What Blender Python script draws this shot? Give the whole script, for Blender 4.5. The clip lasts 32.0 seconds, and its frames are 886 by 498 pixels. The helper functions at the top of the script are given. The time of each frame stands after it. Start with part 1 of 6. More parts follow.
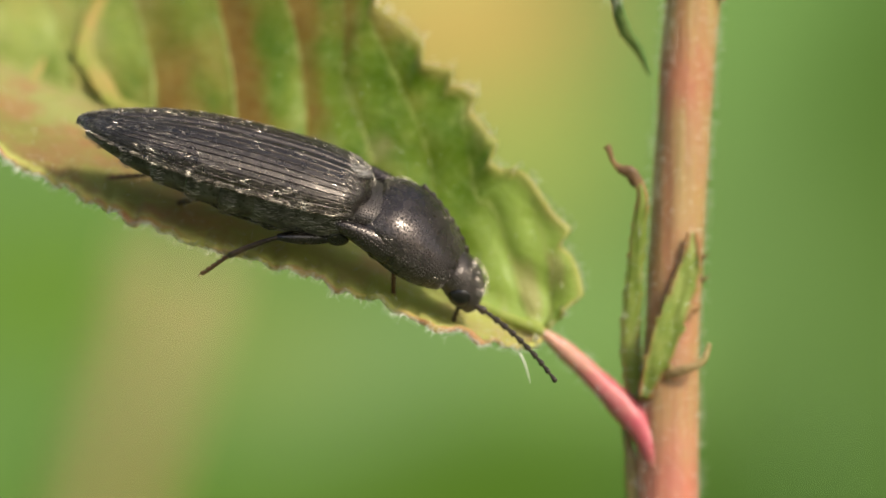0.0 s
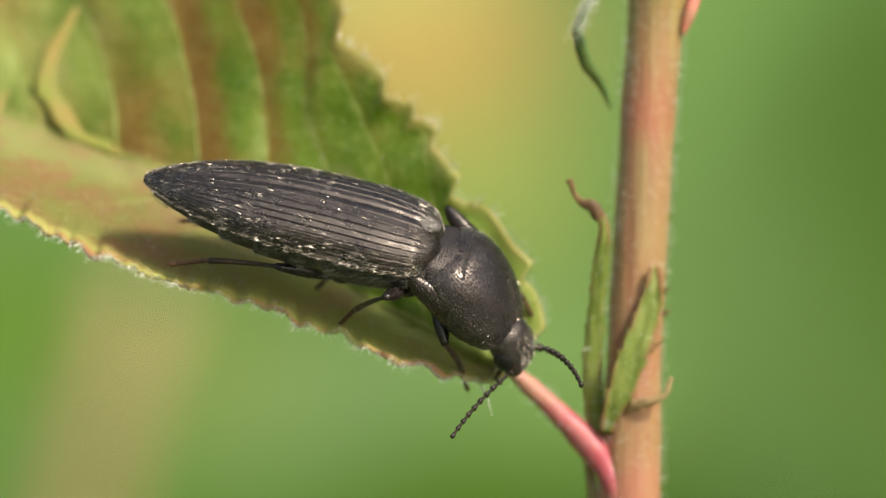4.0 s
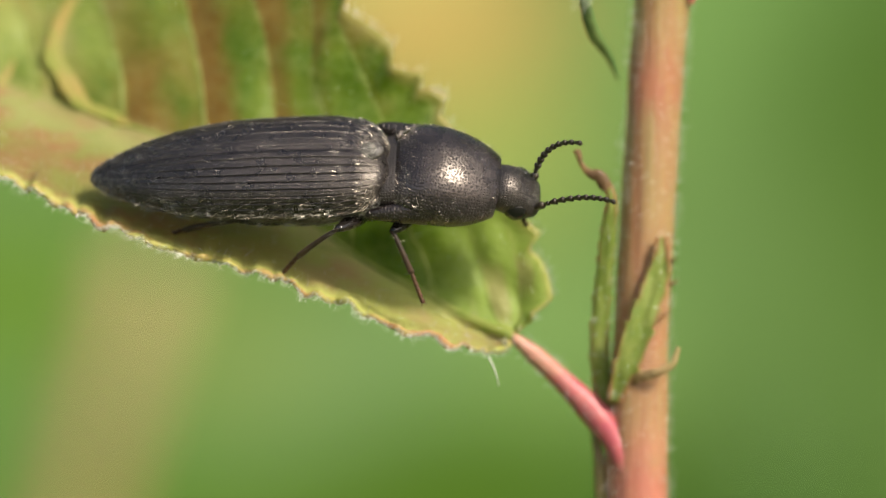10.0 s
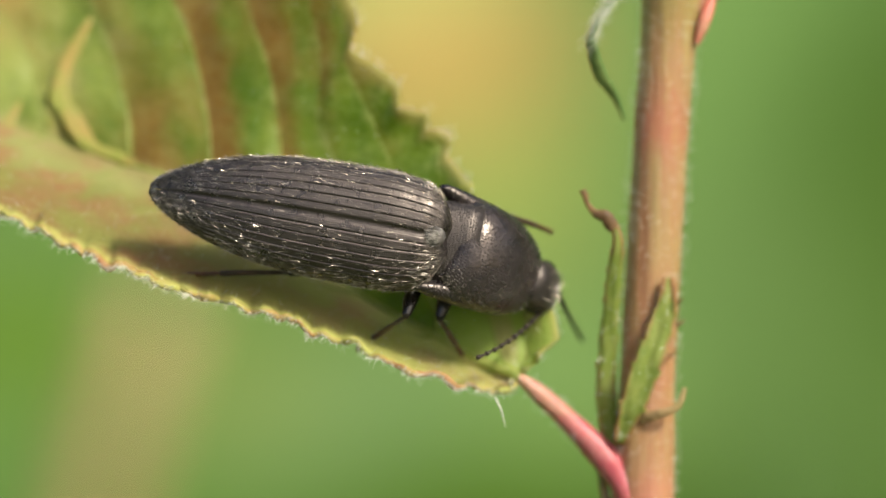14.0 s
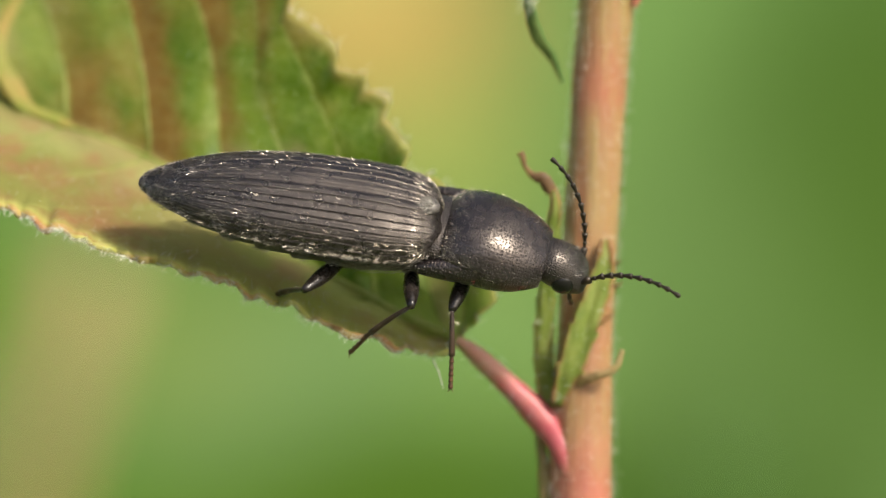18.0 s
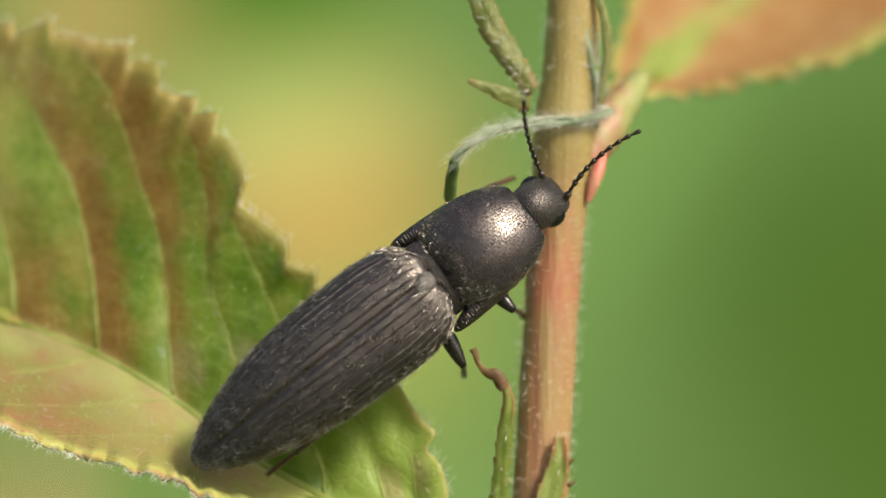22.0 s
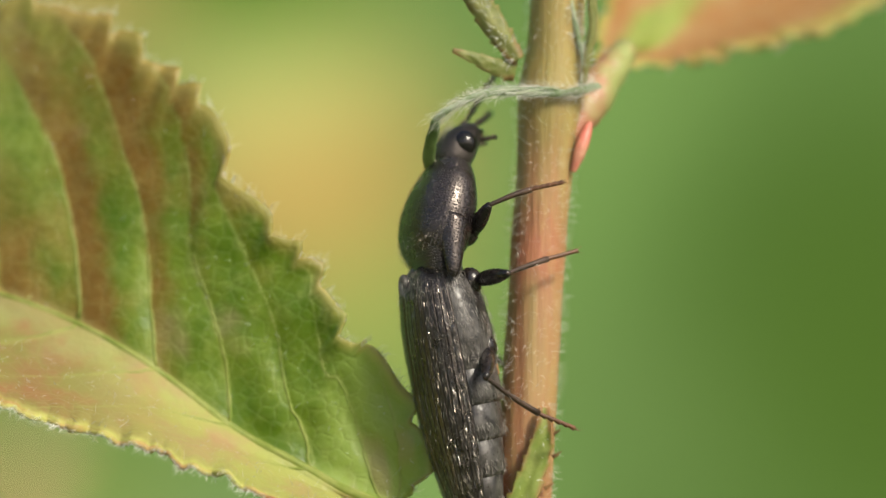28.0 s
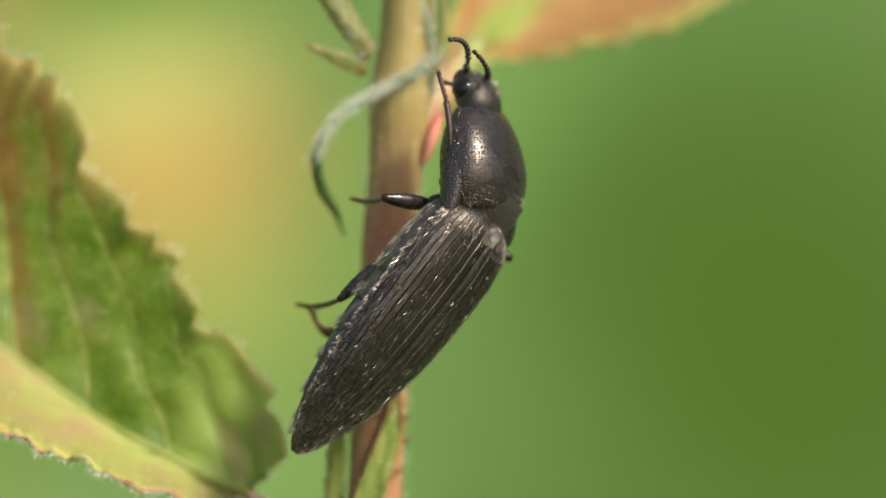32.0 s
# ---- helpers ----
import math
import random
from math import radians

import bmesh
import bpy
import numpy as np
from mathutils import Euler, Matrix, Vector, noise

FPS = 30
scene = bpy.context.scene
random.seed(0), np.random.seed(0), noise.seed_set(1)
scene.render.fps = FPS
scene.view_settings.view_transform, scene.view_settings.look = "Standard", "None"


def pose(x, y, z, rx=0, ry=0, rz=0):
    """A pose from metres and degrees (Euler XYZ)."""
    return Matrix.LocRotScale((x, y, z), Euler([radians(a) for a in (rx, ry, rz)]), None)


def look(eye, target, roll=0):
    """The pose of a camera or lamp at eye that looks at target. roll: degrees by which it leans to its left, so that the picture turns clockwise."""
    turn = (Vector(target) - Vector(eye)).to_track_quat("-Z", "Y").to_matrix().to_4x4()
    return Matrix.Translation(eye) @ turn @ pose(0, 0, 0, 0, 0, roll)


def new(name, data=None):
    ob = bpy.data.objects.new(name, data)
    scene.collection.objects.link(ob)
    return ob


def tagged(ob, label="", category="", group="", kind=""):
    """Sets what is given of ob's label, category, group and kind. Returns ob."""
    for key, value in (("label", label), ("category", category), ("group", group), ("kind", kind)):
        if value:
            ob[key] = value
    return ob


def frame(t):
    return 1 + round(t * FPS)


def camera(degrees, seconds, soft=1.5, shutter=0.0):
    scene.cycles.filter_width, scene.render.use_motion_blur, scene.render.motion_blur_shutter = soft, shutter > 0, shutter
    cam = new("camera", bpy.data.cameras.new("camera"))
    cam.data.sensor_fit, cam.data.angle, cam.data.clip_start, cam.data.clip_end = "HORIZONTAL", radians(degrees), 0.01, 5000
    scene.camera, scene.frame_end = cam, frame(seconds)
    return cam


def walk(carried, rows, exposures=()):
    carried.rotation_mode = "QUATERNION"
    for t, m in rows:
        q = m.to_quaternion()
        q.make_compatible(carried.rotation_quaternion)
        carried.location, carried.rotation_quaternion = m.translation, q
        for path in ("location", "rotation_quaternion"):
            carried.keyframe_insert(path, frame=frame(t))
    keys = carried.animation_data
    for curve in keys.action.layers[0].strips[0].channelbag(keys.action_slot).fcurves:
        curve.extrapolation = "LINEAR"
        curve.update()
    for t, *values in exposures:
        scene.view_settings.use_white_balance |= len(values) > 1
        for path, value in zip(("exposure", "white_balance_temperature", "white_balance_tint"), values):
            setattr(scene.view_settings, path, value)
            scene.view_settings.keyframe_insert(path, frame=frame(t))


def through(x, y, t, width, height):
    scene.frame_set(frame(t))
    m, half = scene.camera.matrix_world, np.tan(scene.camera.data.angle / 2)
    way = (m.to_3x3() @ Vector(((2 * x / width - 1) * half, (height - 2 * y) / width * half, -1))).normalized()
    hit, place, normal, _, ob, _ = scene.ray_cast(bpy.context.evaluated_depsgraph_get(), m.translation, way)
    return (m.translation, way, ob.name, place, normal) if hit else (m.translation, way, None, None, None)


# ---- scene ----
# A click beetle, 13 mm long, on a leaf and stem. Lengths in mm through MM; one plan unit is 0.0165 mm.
MM = 0.001
EYE = Vector((0, -0.12, 0.35))
DIST = 0.12
UNIT = DIST / 7273.0


def plan(a, b, depth=0.0):
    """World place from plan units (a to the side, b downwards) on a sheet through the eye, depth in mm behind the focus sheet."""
    k = (DIST + depth * MM) / DIST * UNIT
    return Vector(((a - 784) * k, depth * MM, EYE.z - (b - 441) * k))


# camera: hand-held, turning, leaning in a little and drawing back at the end
cam = camera(12.304, 32.0, 1.4)
cam.data.dof.use_dof = True
cam.data.dof.focus_distance = 0.1182
cam.data.dof.aperture_fstop = 28
PATH = [
    (0, 0.000, -0.000),
    (0.5, 0.524, -0.219),
    (1, -0.711, -0.675),
    (1.5, 1.412, -0.409),
    (2, 0.053, 1.612),
    (2.5, 0.297, 1.706),
    (3, 1.418, 1.429),
    (3.5, 1.282, 0.950),
    (5.5, 0.882, 1.151),
    (6, 1.304, 0.473),
    (6.5, 0.749, 0.196),
    (7, 0.211, 0.283),
    (7.5, 0.852, -0.508),
    (8, -0.021, -0.263),
    (8.5, -0.286, 0.033),
    (9, -0.063, -0.365),
    (9.5, -0.060, 0.379),
    (10, 0.902, 0.117),
    (10.5, 0.457, 1.056),
    (11, 0.782, 1.125),
    (11.5, 0.888, 1.601),
    (12, 0.406, 1.887),
    (12.5, 0.665, 2.237),
    (13, 0.325, 2.604),
    (13.5, 0.454, 2.472),
    (14, 0.715, 1.295),
    (14.5, 0.708, 1.306),
    (16.5, -0.010, -0.445),
    (17, 0.243, -1.208),
    (17.5, 0.828, -1.194),
    (18, 2.535, 0.190),
    (18.5, 2.597, 0.497),
    (19, 2.955, 1.336),
    (19.5, 3.317, 0.883),
    (20, 3.208, 1.728),
    (20.5, 4.282, 2.612),
    (21, 5.299, 3.861),
    (21.5, 4.247, 4.887),
    (22, 3.976, 5.967),
    (22.5, 4.162, 5.752),
    (23, 4.117, 5.349),
    (23.5, 4.504, 5.635),
    (24, 4.144, 6.275),
    (24.5, 4.025, 5.807),
    (26.5, 3.093, 6.120),
    (27, 4.834, 5.109),
    (27.5, 4.810, 4.176),
    (28, 4.445, 5.124),
    (28.5, 4.657, 4.853),
    (29, 4.625, 4.500),
    (29.5, 5.125, 4.430),
    (30, 6.348, 4.039),
    (30.5, 6.155, 4.325),
    (31, 7.239, 4.400),
    (31.5, 7.904, 4.463),
    (32, 8.629, 4.722),
]
# the photographer leans in by a few mm as the beetle climbs to the stem
LEAN = [(0, 0), (18.5, 0), (20, 0.3), (21, 0.9), (22, 1.5), (24, 2.0), (28, 2.0), (29, 1.2), (30, -0.3), (31, -0.9), (32, -1.0)]


def lean_in(t):
    return float(np.interp(t, [r[0] for r in LEAN], [r[1] for r in LEAN]))


def eye_at(t):
    return EYE + Vector((0, lean_in(t) * MM, 0))


walk(cam, [(t, look(eye_at(t), eye_at(t) + Vector((a * MM, DIST, b * MM)))) for t, a, b in PATH], [(0.0, -0.1), (19.0, -0.08), (22.0, -0.17), (28.5, -0.2), (30.0, -0.12), (32.0, -0.08)])

# daylight: sun high to the side of the camera
SUN = Vector((0.50, -0.56, 0.62)).normalized()
world = bpy.data.worlds.new("world")
scene.world = world
world.use_nodes = True
sky = world.node_tree.nodes.new("ShaderNodeTexSky")
sky.sky_type, sky.sun_disc = "NISHITA", False
sky.dust_density, sky.ozone_density = 4.0, 0.6
sky.sun_elevation = math.asin(SUN.z)
sky.sun_rotation = math.atan2(SUN.x, SUN.y)
world.node_tree.links.new(sky.outputs[0], world.node_tree.nodes["Background"].inputs[0])
world.node_tree.nodes["Background"].inputs[1].default_value = 0.17
sun = new("sun", bpy.data.lights.new("sun", "SUN"))
sun.data.energy, sun.data.angle, sun.data.color = 4.35, radians(9), (1.0, 0.93, 0.78)
sun.matrix_world = look(SUN, (0, 0, 0))


# ---- materials ----
class Mat:
    """A node material with short names for its steps."""

    def __init__(self, name):
        self.m = bpy.data.materials.new(name)
        self.m.use_nodes = True
        self.t = self.m.node_tree
        self.out = self.t.nodes["Material Output"]
        self.b = self.t.nodes["Principled BSDF"]

    def node(self, kind, ins=None, feature="", operation=""):
        n = self.t.nodes.new(kind)
        if feature:
            n.feature = feature
        if operation:
            n.operation = operation
        for i, v in (ins or {}).items():
            self.put(n.inputs[i], v)
        return n

    def put(self, socket, v):
        if isinstance(v, bpy.types.NodeSocket):
            self.t.links.new(v, socket)
        elif isinstance(v, bpy.types.Node):
            self.t.links.new(v.outputs[0], socket)
        else:
            if hasattr(v, "__len__") and len(v) == 3 and socket.type == "RGBA":
                v = (*v, 1)
            socket.default_value = v

    def coords(self, which="Object"):
        return self.node("ShaderNodeTexCoord").outputs[which]

    def noise(self, scale, detail=3, rough=0.55, vec=None):
        return self.node("ShaderNodeTexNoise", ins={"Vector": vec or self.coords(), "Scale": scale, "Detail": detail, "Roughness": rough}).outputs[0]

    def ramp(self, v, lo, hi, a=0.0, b=1.0):
        n = self.node("ShaderNodeMapRange", {0: v, 1: lo, 2: hi, 3: a, 4: b})
        n.interpolation_type = "SMOOTHSTEP"
        return n.outputs[0]

    def math(self, op, a, b=0.0):
        return self.node("ShaderNodeMath", operation=op, ins={0: a, 1: b}).outputs[0]

    def mix(self, f, a, b):
        n = self.node("ShaderNodeMix")
        n.data_type = "RGBA"
        self.put(n.inputs[0], f), self.put(n.inputs[6], a), self.put(n.inputs[7], b)
        return n.outputs[2]

    def bump(self, h, dist, strength=1.0):
        self.put(self.b.inputs["Normal"], self.node("ShaderNodeBump", ins={"Height": h, "Distance": dist, "Strength": strength}).outputs[0])

    def set(self, **kw):
        for k, v in kw.items():
            self.put(self.b.inputs[k.replace("_", " ")], v)
        return self


def cuticle(name, base, base2, rough, pit, depth, striae=False):
    """Beetle cuticle: near-black with round pits of the given spacing in mm and a dusty variation; striae: rows of dots along the wing case's own map."""
    m = Mat(name)
    n = m.noise(700, 4)
    # the pits lie in a sheet wrapped round the long axis, so that all are alike
    at = m.node("ShaderNodeSeparateXYZ", {0: m.coords()})
    turn = m.math("ARCTAN2", at.outputs[1], m.math("ADD", at.outputs[2], 0.6 * MM))
    wrap = m.node("ShaderNodeCombineXYZ", ins={0: at.outputs[0], 1: m.math("MULTIPLY", turn, 1.35 * MM)})
    vor = m.node("ShaderNodeTexVoronoi", ins={"Vector": wrap.outputs[0], "Scale": 1000 / pit, "Randomness": 0.55})
    vor.voronoi_dimensions = "2D"
    h = m.ramp(vor.outputs[0], 0.13, 0.38)
    h = m.math("ADD", h, m.math("MULTIPLY", m.noise(9000, 2), 0.35))
    if striae:
        sep = m.node("ShaderNodeSeparateXYZ", {0: m.coords("UV")})
        near = m.math("ABSOLUTE", m.math("SUBTRACT", m.math("FRACT", m.math("ADD", m.math("MULTIPLY", sep.outputs[1], 9.0), 0.5)), 0.5))
        dot = m.math("ABSOLUTE", m.math("SINE", m.math("MULTIPLY", sep.outputs[0], 150.0)))
        row = m.math("MULTIPLY", m.ramp(near, 0.03, 0.12, 1.0, 0.0), m.ramp(dot, 0.1, 0.8, 0.45, 1.0))
        h = m.math("SUBTRACT", h, m.math("MULTIPLY", row, 1.0))
    m.bump(h, depth * MM, 0.9)
    m.set(Base_Color=m.mix(m.ramp(n, 0.35, 0.7), base, base2), Roughness=m.ramp(m.noise(2500, 3), 0.3, 0.75, rough - 0.08, rough + 0.1), Specular_Tint=(1.0, 0.88, 0.81))
    m.b.inputs["Specular IOR Level"].default_value = 0.95
    return m.m


def plain(name, a, b, scale, rough=0.6, bump=0.0, bump_scale=4000, through=0.0):
    """Two-tone surface with grain; through: share of light that passes a thin sheet."""
    m = Mat(name)
    col = m.mix(m.ramp(m.noise(scale, 4), 0.35, 0.68), a, b)
    m.set(Base_Color=col, Roughness=m.ramp(m.noise(scale * 3, 2), 0.3, 0.7, rough - 0.1, rough + 0.1))
    if bump:
        m.bump(m.noise(bump_scale, 3), bump * MM)
    if through:
        tr = m.node("ShaderNodeBsdfTranslucent", ins={0: col})
        mx = m.node("ShaderNodeMixShader", ins={0: through, 1: m.b, 2: tr})
        m.put(m.out.inputs[0], mx)
    return m.m


ELYTRON = cuticle("elytron_cuticle", (0.005, 0.0042, 0.0042), (0.011, 0.009, 0.0088), 0.33, 0.055, 0.0054, True)
PRONOTUM = cuticle("pronotum_cuticle", (0.008, 0.0062, 0.0072), (0.018, 0.0145, 0.016), 0.29, 0.086, 0.026)
HEAD = cuticle("head_cuticle", (0.009, 0.008, 0.008), (0.024, 0.021, 0.02), 0.44, 0.085, 0.03)
LIMB = plain("limb_cuticle", (0.010, 0.008, 0.0075), (0.024, 0.019, 0.017), 1500, 0.25, 0.012)
SHANK = plain("shank_cuticle", (0.026, 0.017, 0.012), (0.07, 0.04, 0.025), 1200, 0.38, 0.01)
FOOT = plain("foot_cuticle", (0.07, 0.033, 0.018), (0.17, 0.075, 0.034), 1200, 0.4, 0.01)
BELLY = plain("belly_cuticle", (0.028, 0.026, 0.024), (0.085, 0.08, 0.074), 2600, 0.36, 0.02)
EYES = plain("eye_lens", (0.006, 0.006, 0.007), (0.012, 0.011, 0.011), 900, 0.14)
ANTENNA = plain("antenna_cuticle", (0.022, 0.016, 0.012), (0.06, 0.042, 0.027), 1600, 0.38, 0.012)
PILE = plain("beetle_pile", (0.27, 0.24, 0.2), (0.58, 0.53, 0.465), 1500, 0.29)
PILE.node_tree.nodes["Principled BSDF"].inputs["Metallic"].default_value = 0.95
PALE_PILE = plain("beetle_pale_pile", (0.16, 0.145, 0.125), (0.46, 0.43, 0.39), 1500, 0.28)
HAIR = plain("plant_hair", (0.78, 0.78, 0.7), (0.9, 0.9, 0.84), 500, 0.4, through=0.3)


def leaf_material():
    """Blade of the lower leaf from its own lengthways (u) and crossways (v) map: green fields browned along one side of
    each vein, a pale flushed lower half with sunlit glow painted in near its base.
    """
    m = Mat("leaf_blade")
    sep = m.node("ShaderNodeSeparateXYZ", {0: m.coords("UV")})
    u, v = sep.outputs[0], sep.outputs[1]
    across = m.math("ABSOLUTE", m.math("SUBTRACT", m.math("MULTIPLY", v, 2.0), 1.0))
    upper = m.ramp(v, 0.47, 0.53)
    big = m.noise(170, 4, 0.6)
    mid = m.noise(520, 4, 0.65)
    small = m.noise(1500, 4, 0.6)
    fine = m.noise(4200, 3, 0.6)
    g = m.mix(m.ramp(mid, 0.3, 0.7), (0.10, 0.20, 0.008), (0.20, 0.30, 0.02))
    g = m.mix(m.ramp(small, 0.5, 0.75, 0.0, 0.45), g, (0.38, 0.46, 0.11))
    g = m.mix(m.ramp(m.math("ADD", u, m.math("MULTIPLY", m.math("SUBTRACT", 1.0, across), 0.10)), 0.17, 0.25, 0.85, 0.0), g, (0.37, 0.50, 0.095))
    # veins bend towards the tip; each field is browned beside the vein nearer the tip
    way = m.math("MULTIPLY", across, m.math("ADD", m.math("MULTIPLY", across, 0.55), 0.55))
    ph = m.math("SUBTRACT", m.math("MULTIPLY", u, VEINS), m.math("MULTIPLY", way, SLANT))
    ph = m.math("ADD", ph, m.math("MULTIPLY", m.math("SUBTRACT", big, 0.5), 0.40))
    lane = m.node("ShaderNodeTexWhiteNoise")
    lane.noise_dimensions = "1D"
    m.put(lane.inputs["W"], m.math("FLOOR", m.math("ADD", ph, 40.0)))
    saw = m.math("FRACT", m.math("ADD", ph, 40.0))
    field = m.math("MULTIPLY", m.ramp(saw, 0.25, 0.9), m.ramp(saw, 0.955, 1.0, 1.0, 0.0))
    r = m.math("MULTIPLY", field, m.math("ADD", m.math("MULTIPLY", lane.outputs[0], 0.6), 0.2))
    r = m.math("ADD", r, m.math("MULTIPLY", m.math("SUBTRACT", big, 0.5), 2.1))
    r = m.math("ADD", r, m.math("MULTIPLY", m.math("SUBTRACT", mid, 0.5), 0.9))
    r = m.math("ADD", r, m.ramp(across, 0.45, 0.95, 0.0, 0.25))
    r = m.math("SUBTRACT", r, m.ramp(u, 0.10, 0.48, 1.0, -0.26))
    r = m.math("SUBTRACT", r, m.ramp(u, 0.55, 0.85, 0.0, 0.25))
    brown = m.mix(m.ramp(small, 0.35, 0.65), (0.235, 0.10, 0.016), (0.30, 0.16, 0.032))
    col = m.mix(m.ramp(r, -0.05, 0.85, 0.0, 0.88), g, brown)
    # faded pinkish fields on the crests
    col = m.mix(m.math("MULTIPLY", m.ramp(m.noise(330, 3), 0.52, 0.7, 0.0, 0.5), m.ramp(saw, 0.3, 0.6)), col, (0.5, 0.36, 0.2))
    col = m.mix(m.math("MULTIPLY", m.ramp(u, 0.58, 0.82, 0.0, 0.6), m.ramp(mid, 0.25, 0.6)), col, (0.5, 0.55, 0.15))
    col = m.mix(m.math("MULTIPLY", m.ramp(u, 0.76, 0.95), m.ramp(big, 0.35, 0.55)), col, (0.62, 0.36, 0.12))
    # lower half: pale stripe along the midrib, then rusty pink, then a yellow rim
    lo = m.mix(m.ramp(mid, 0.35, 0.65), (0.36, 0.22, 0.095), (0.30, 0.30, 0.08))
    lo = m.mix(m.ramp(m.math("ADD", across, m.math("MULTIPLY", m.math("SUBTRACT", big, 0.5), 0.7)), 0.2, 0.55, 0.9, 0.0), lo, (0.40, 0.44, 0.15))
    lo = m.mix(m.math("MULTIPLY", m.ramp(across, 0.05, 0.30, 0.5, 0.0), m.ramp(u, 0.40, 0.52)), lo, (0.40, 0.27, 0.12))
    lo = m.mix(m.ramp(m.noise(420, 3), 0.52, 0.66, 0.0, 0.7), lo, (0.42, 0.20, 0.10))
    # yellow-green and rosy towards the base, colour brightened for sunlight shining through
    lo = m.mix(m.ramp(u, 0.26, 0.56, 0.85, 0.0), lo, m.mix(m.ramp(mid, 0.4, 0.7), (0.52, 0.56, 0.16), (0.56, 0.39, 0.2)))
    col = m.mix(upper, lo, col)
    # net of small veins
    net = m.node("ShaderNodeTexVoronoi", {"Vector": m.coords(), "Scale": 2300.0, "Randomness": 1.0}, feature="DISTANCE_TO_EDGE").outputs[0]
    net = m.ramp(net, 0.0, 0.12, 1.0, 0.0)
    tri = m.math("ABSOLUTE", m.math("SUBTRACT", saw, 0.5))
    col = m.mix(m.math("MULTIPLY", net, 0.10), col, (0.5, 0.56, 0.2))
    col = m.mix(m.math("MULTIPLY", m.ramp(tri, 0.44, 0.5), m.ramp(small, 0.3, 0.65, 0.0, 0.42)), col, (0.5, 0.55, 0.16))
    col = m.mix(m.ramp(m.math("ADD", across, m.math("MULTIPLY", mid, 0.10)), 0.95, 1.03, 0.0, 0.7), col, m.mix(upper, (0.66, 0.68, 0.2), m.mix(m.ramp(u, 0.1, 0.35), (0.52, 0.56, 0.15), (0.44, 0.36, 0.1))))
    col = m.mix(m.ramp(m.math("ADD", across, m.math("MULTIPLY", big, 0.3)), 1.11, 1.17, 0.0, 0.6), col, m.mix(upper, (0.55, 0.2, 0.1), (0.42, 0.3, 0.1)))
    col = m.mix(m.ramp(fine, 0.6, 0.8, 0.0, 0.25), col, (0.5, 0.55, 0.22))
    m.set(Base_Color=col, Roughness=m.ramp(mid, 0.3, 0.7, 0.34, 0.52))
    h = m.math("ADD", m.math("MULTIPLY", net, -0.18), m.math("MULTIPLY", fine, 0.3))
    m.bump(m.math("ADD", h, m.math("MULTIPLY", small, 1.3)), 0.06 * MM, 0.9)
    tr = m.node("ShaderNodeBsdfTranslucent", {0: m.mix(0.3, col, (0.45, 0.5, 0.04))})
    m.put(m.out.inputs[0], m.node("ShaderNodeMixShader", {0: 0.42, 1: m.b, 2: tr}))
    return m.m


def rusty_leaf_material():
    """Blade of the upper leaf: green at its base and along the middle, orange brown outwards, a yellow-green edge."""
    m = Mat("leaf_blade_rusty")
    sep = m.node("ShaderNodeSeparateXYZ", {0: m.coords("UV")})
    u, v = sep.outputs[0], sep.outputs[1]
    across = m.math("ABSOLUTE", m.math("SUBTRACT", m.math("MULTIPLY", v, 2.0), 1.0))
    big, mid, fine = m.noise(260, 4, 0.6), m.noise(800, 4, 0.6), m.noise(4000, 3)
    brown = m.mix(m.ramp(mid, 0.3, 0.7), (0.44, 0.22, 0.075), (0.5, 0.31, 0.13))
    green = m.mix(m.ramp(mid, 0.3, 0.7), (0.3, 0.42, 0.08), (0.44, 0.52, 0.14))
    f = m.math("ADD", m.math("ADD", across, m.math("MULTIPLY", u, 1.0)), m.math("MULTIPLY", m.math("SUBTRACT", big, 0.5), 0.9))
    col = m.mix(m.ramp(f, 0.35, 0.8), green, brown)
    col = m.mix(m.ramp(m.math("ADD", across, m.math("MULTIPLY", mid, 0.16)), 0.9, 1.05, 0.0, 0.7), col, (0.5, 0.53, 0.13))
    col = m.mix(m.ramp(fine, 0.58, 0.8, 0.0, 0.2), col, (0.6, 0.55, 0.25))
    m.set(Base_Color=col, Roughness=m.ramp(mid, 0.3, 0.7, 0.4, 0.6))
    m.bump(m.math("ADD", m.math("MULTIPLY", fine, 0.4), mid), 0.05 * MM, 0.8)
    tr = m.node("ShaderNodeBsdfTranslucent", {0: m.mix(0.3, col, (0.5, 0.45, 0.05))})
    m.put(m.out.inputs[0], m.node("ShaderNodeMixShader", {0: 0.42, 1: m.b, 2: tr}))
    return m.m


VEINS, SLANT = 8.0, 2.3
LEAF = leaf_material()
LEAF_FAR = rusty_leaf_material()
VEIN = plain("leaf_vein", (0.26, 0.34, 0.05), (0.42, 0.46, 0.12), 1500, 0.5, 0.02, through=0.4)
VEIN_FAR = plain("leaf_vein_green", (0.36, 0.45, 0.1), (0.48, 0.38, 0.14), 700, 0.5, 0.02, through=0.4)
MARGIN = plain("leaf_margin", (0.54, 0.56, 0.14), (0.50, 0.24, 0.11), 700, 0.5, 0.03, through=0.3)
CALLUS = plain("leaf_callus", (0.36, 0.4, 0.07), (0.5, 0.38, 0.1), 1300, 0.5, 0.05, through=0.4)


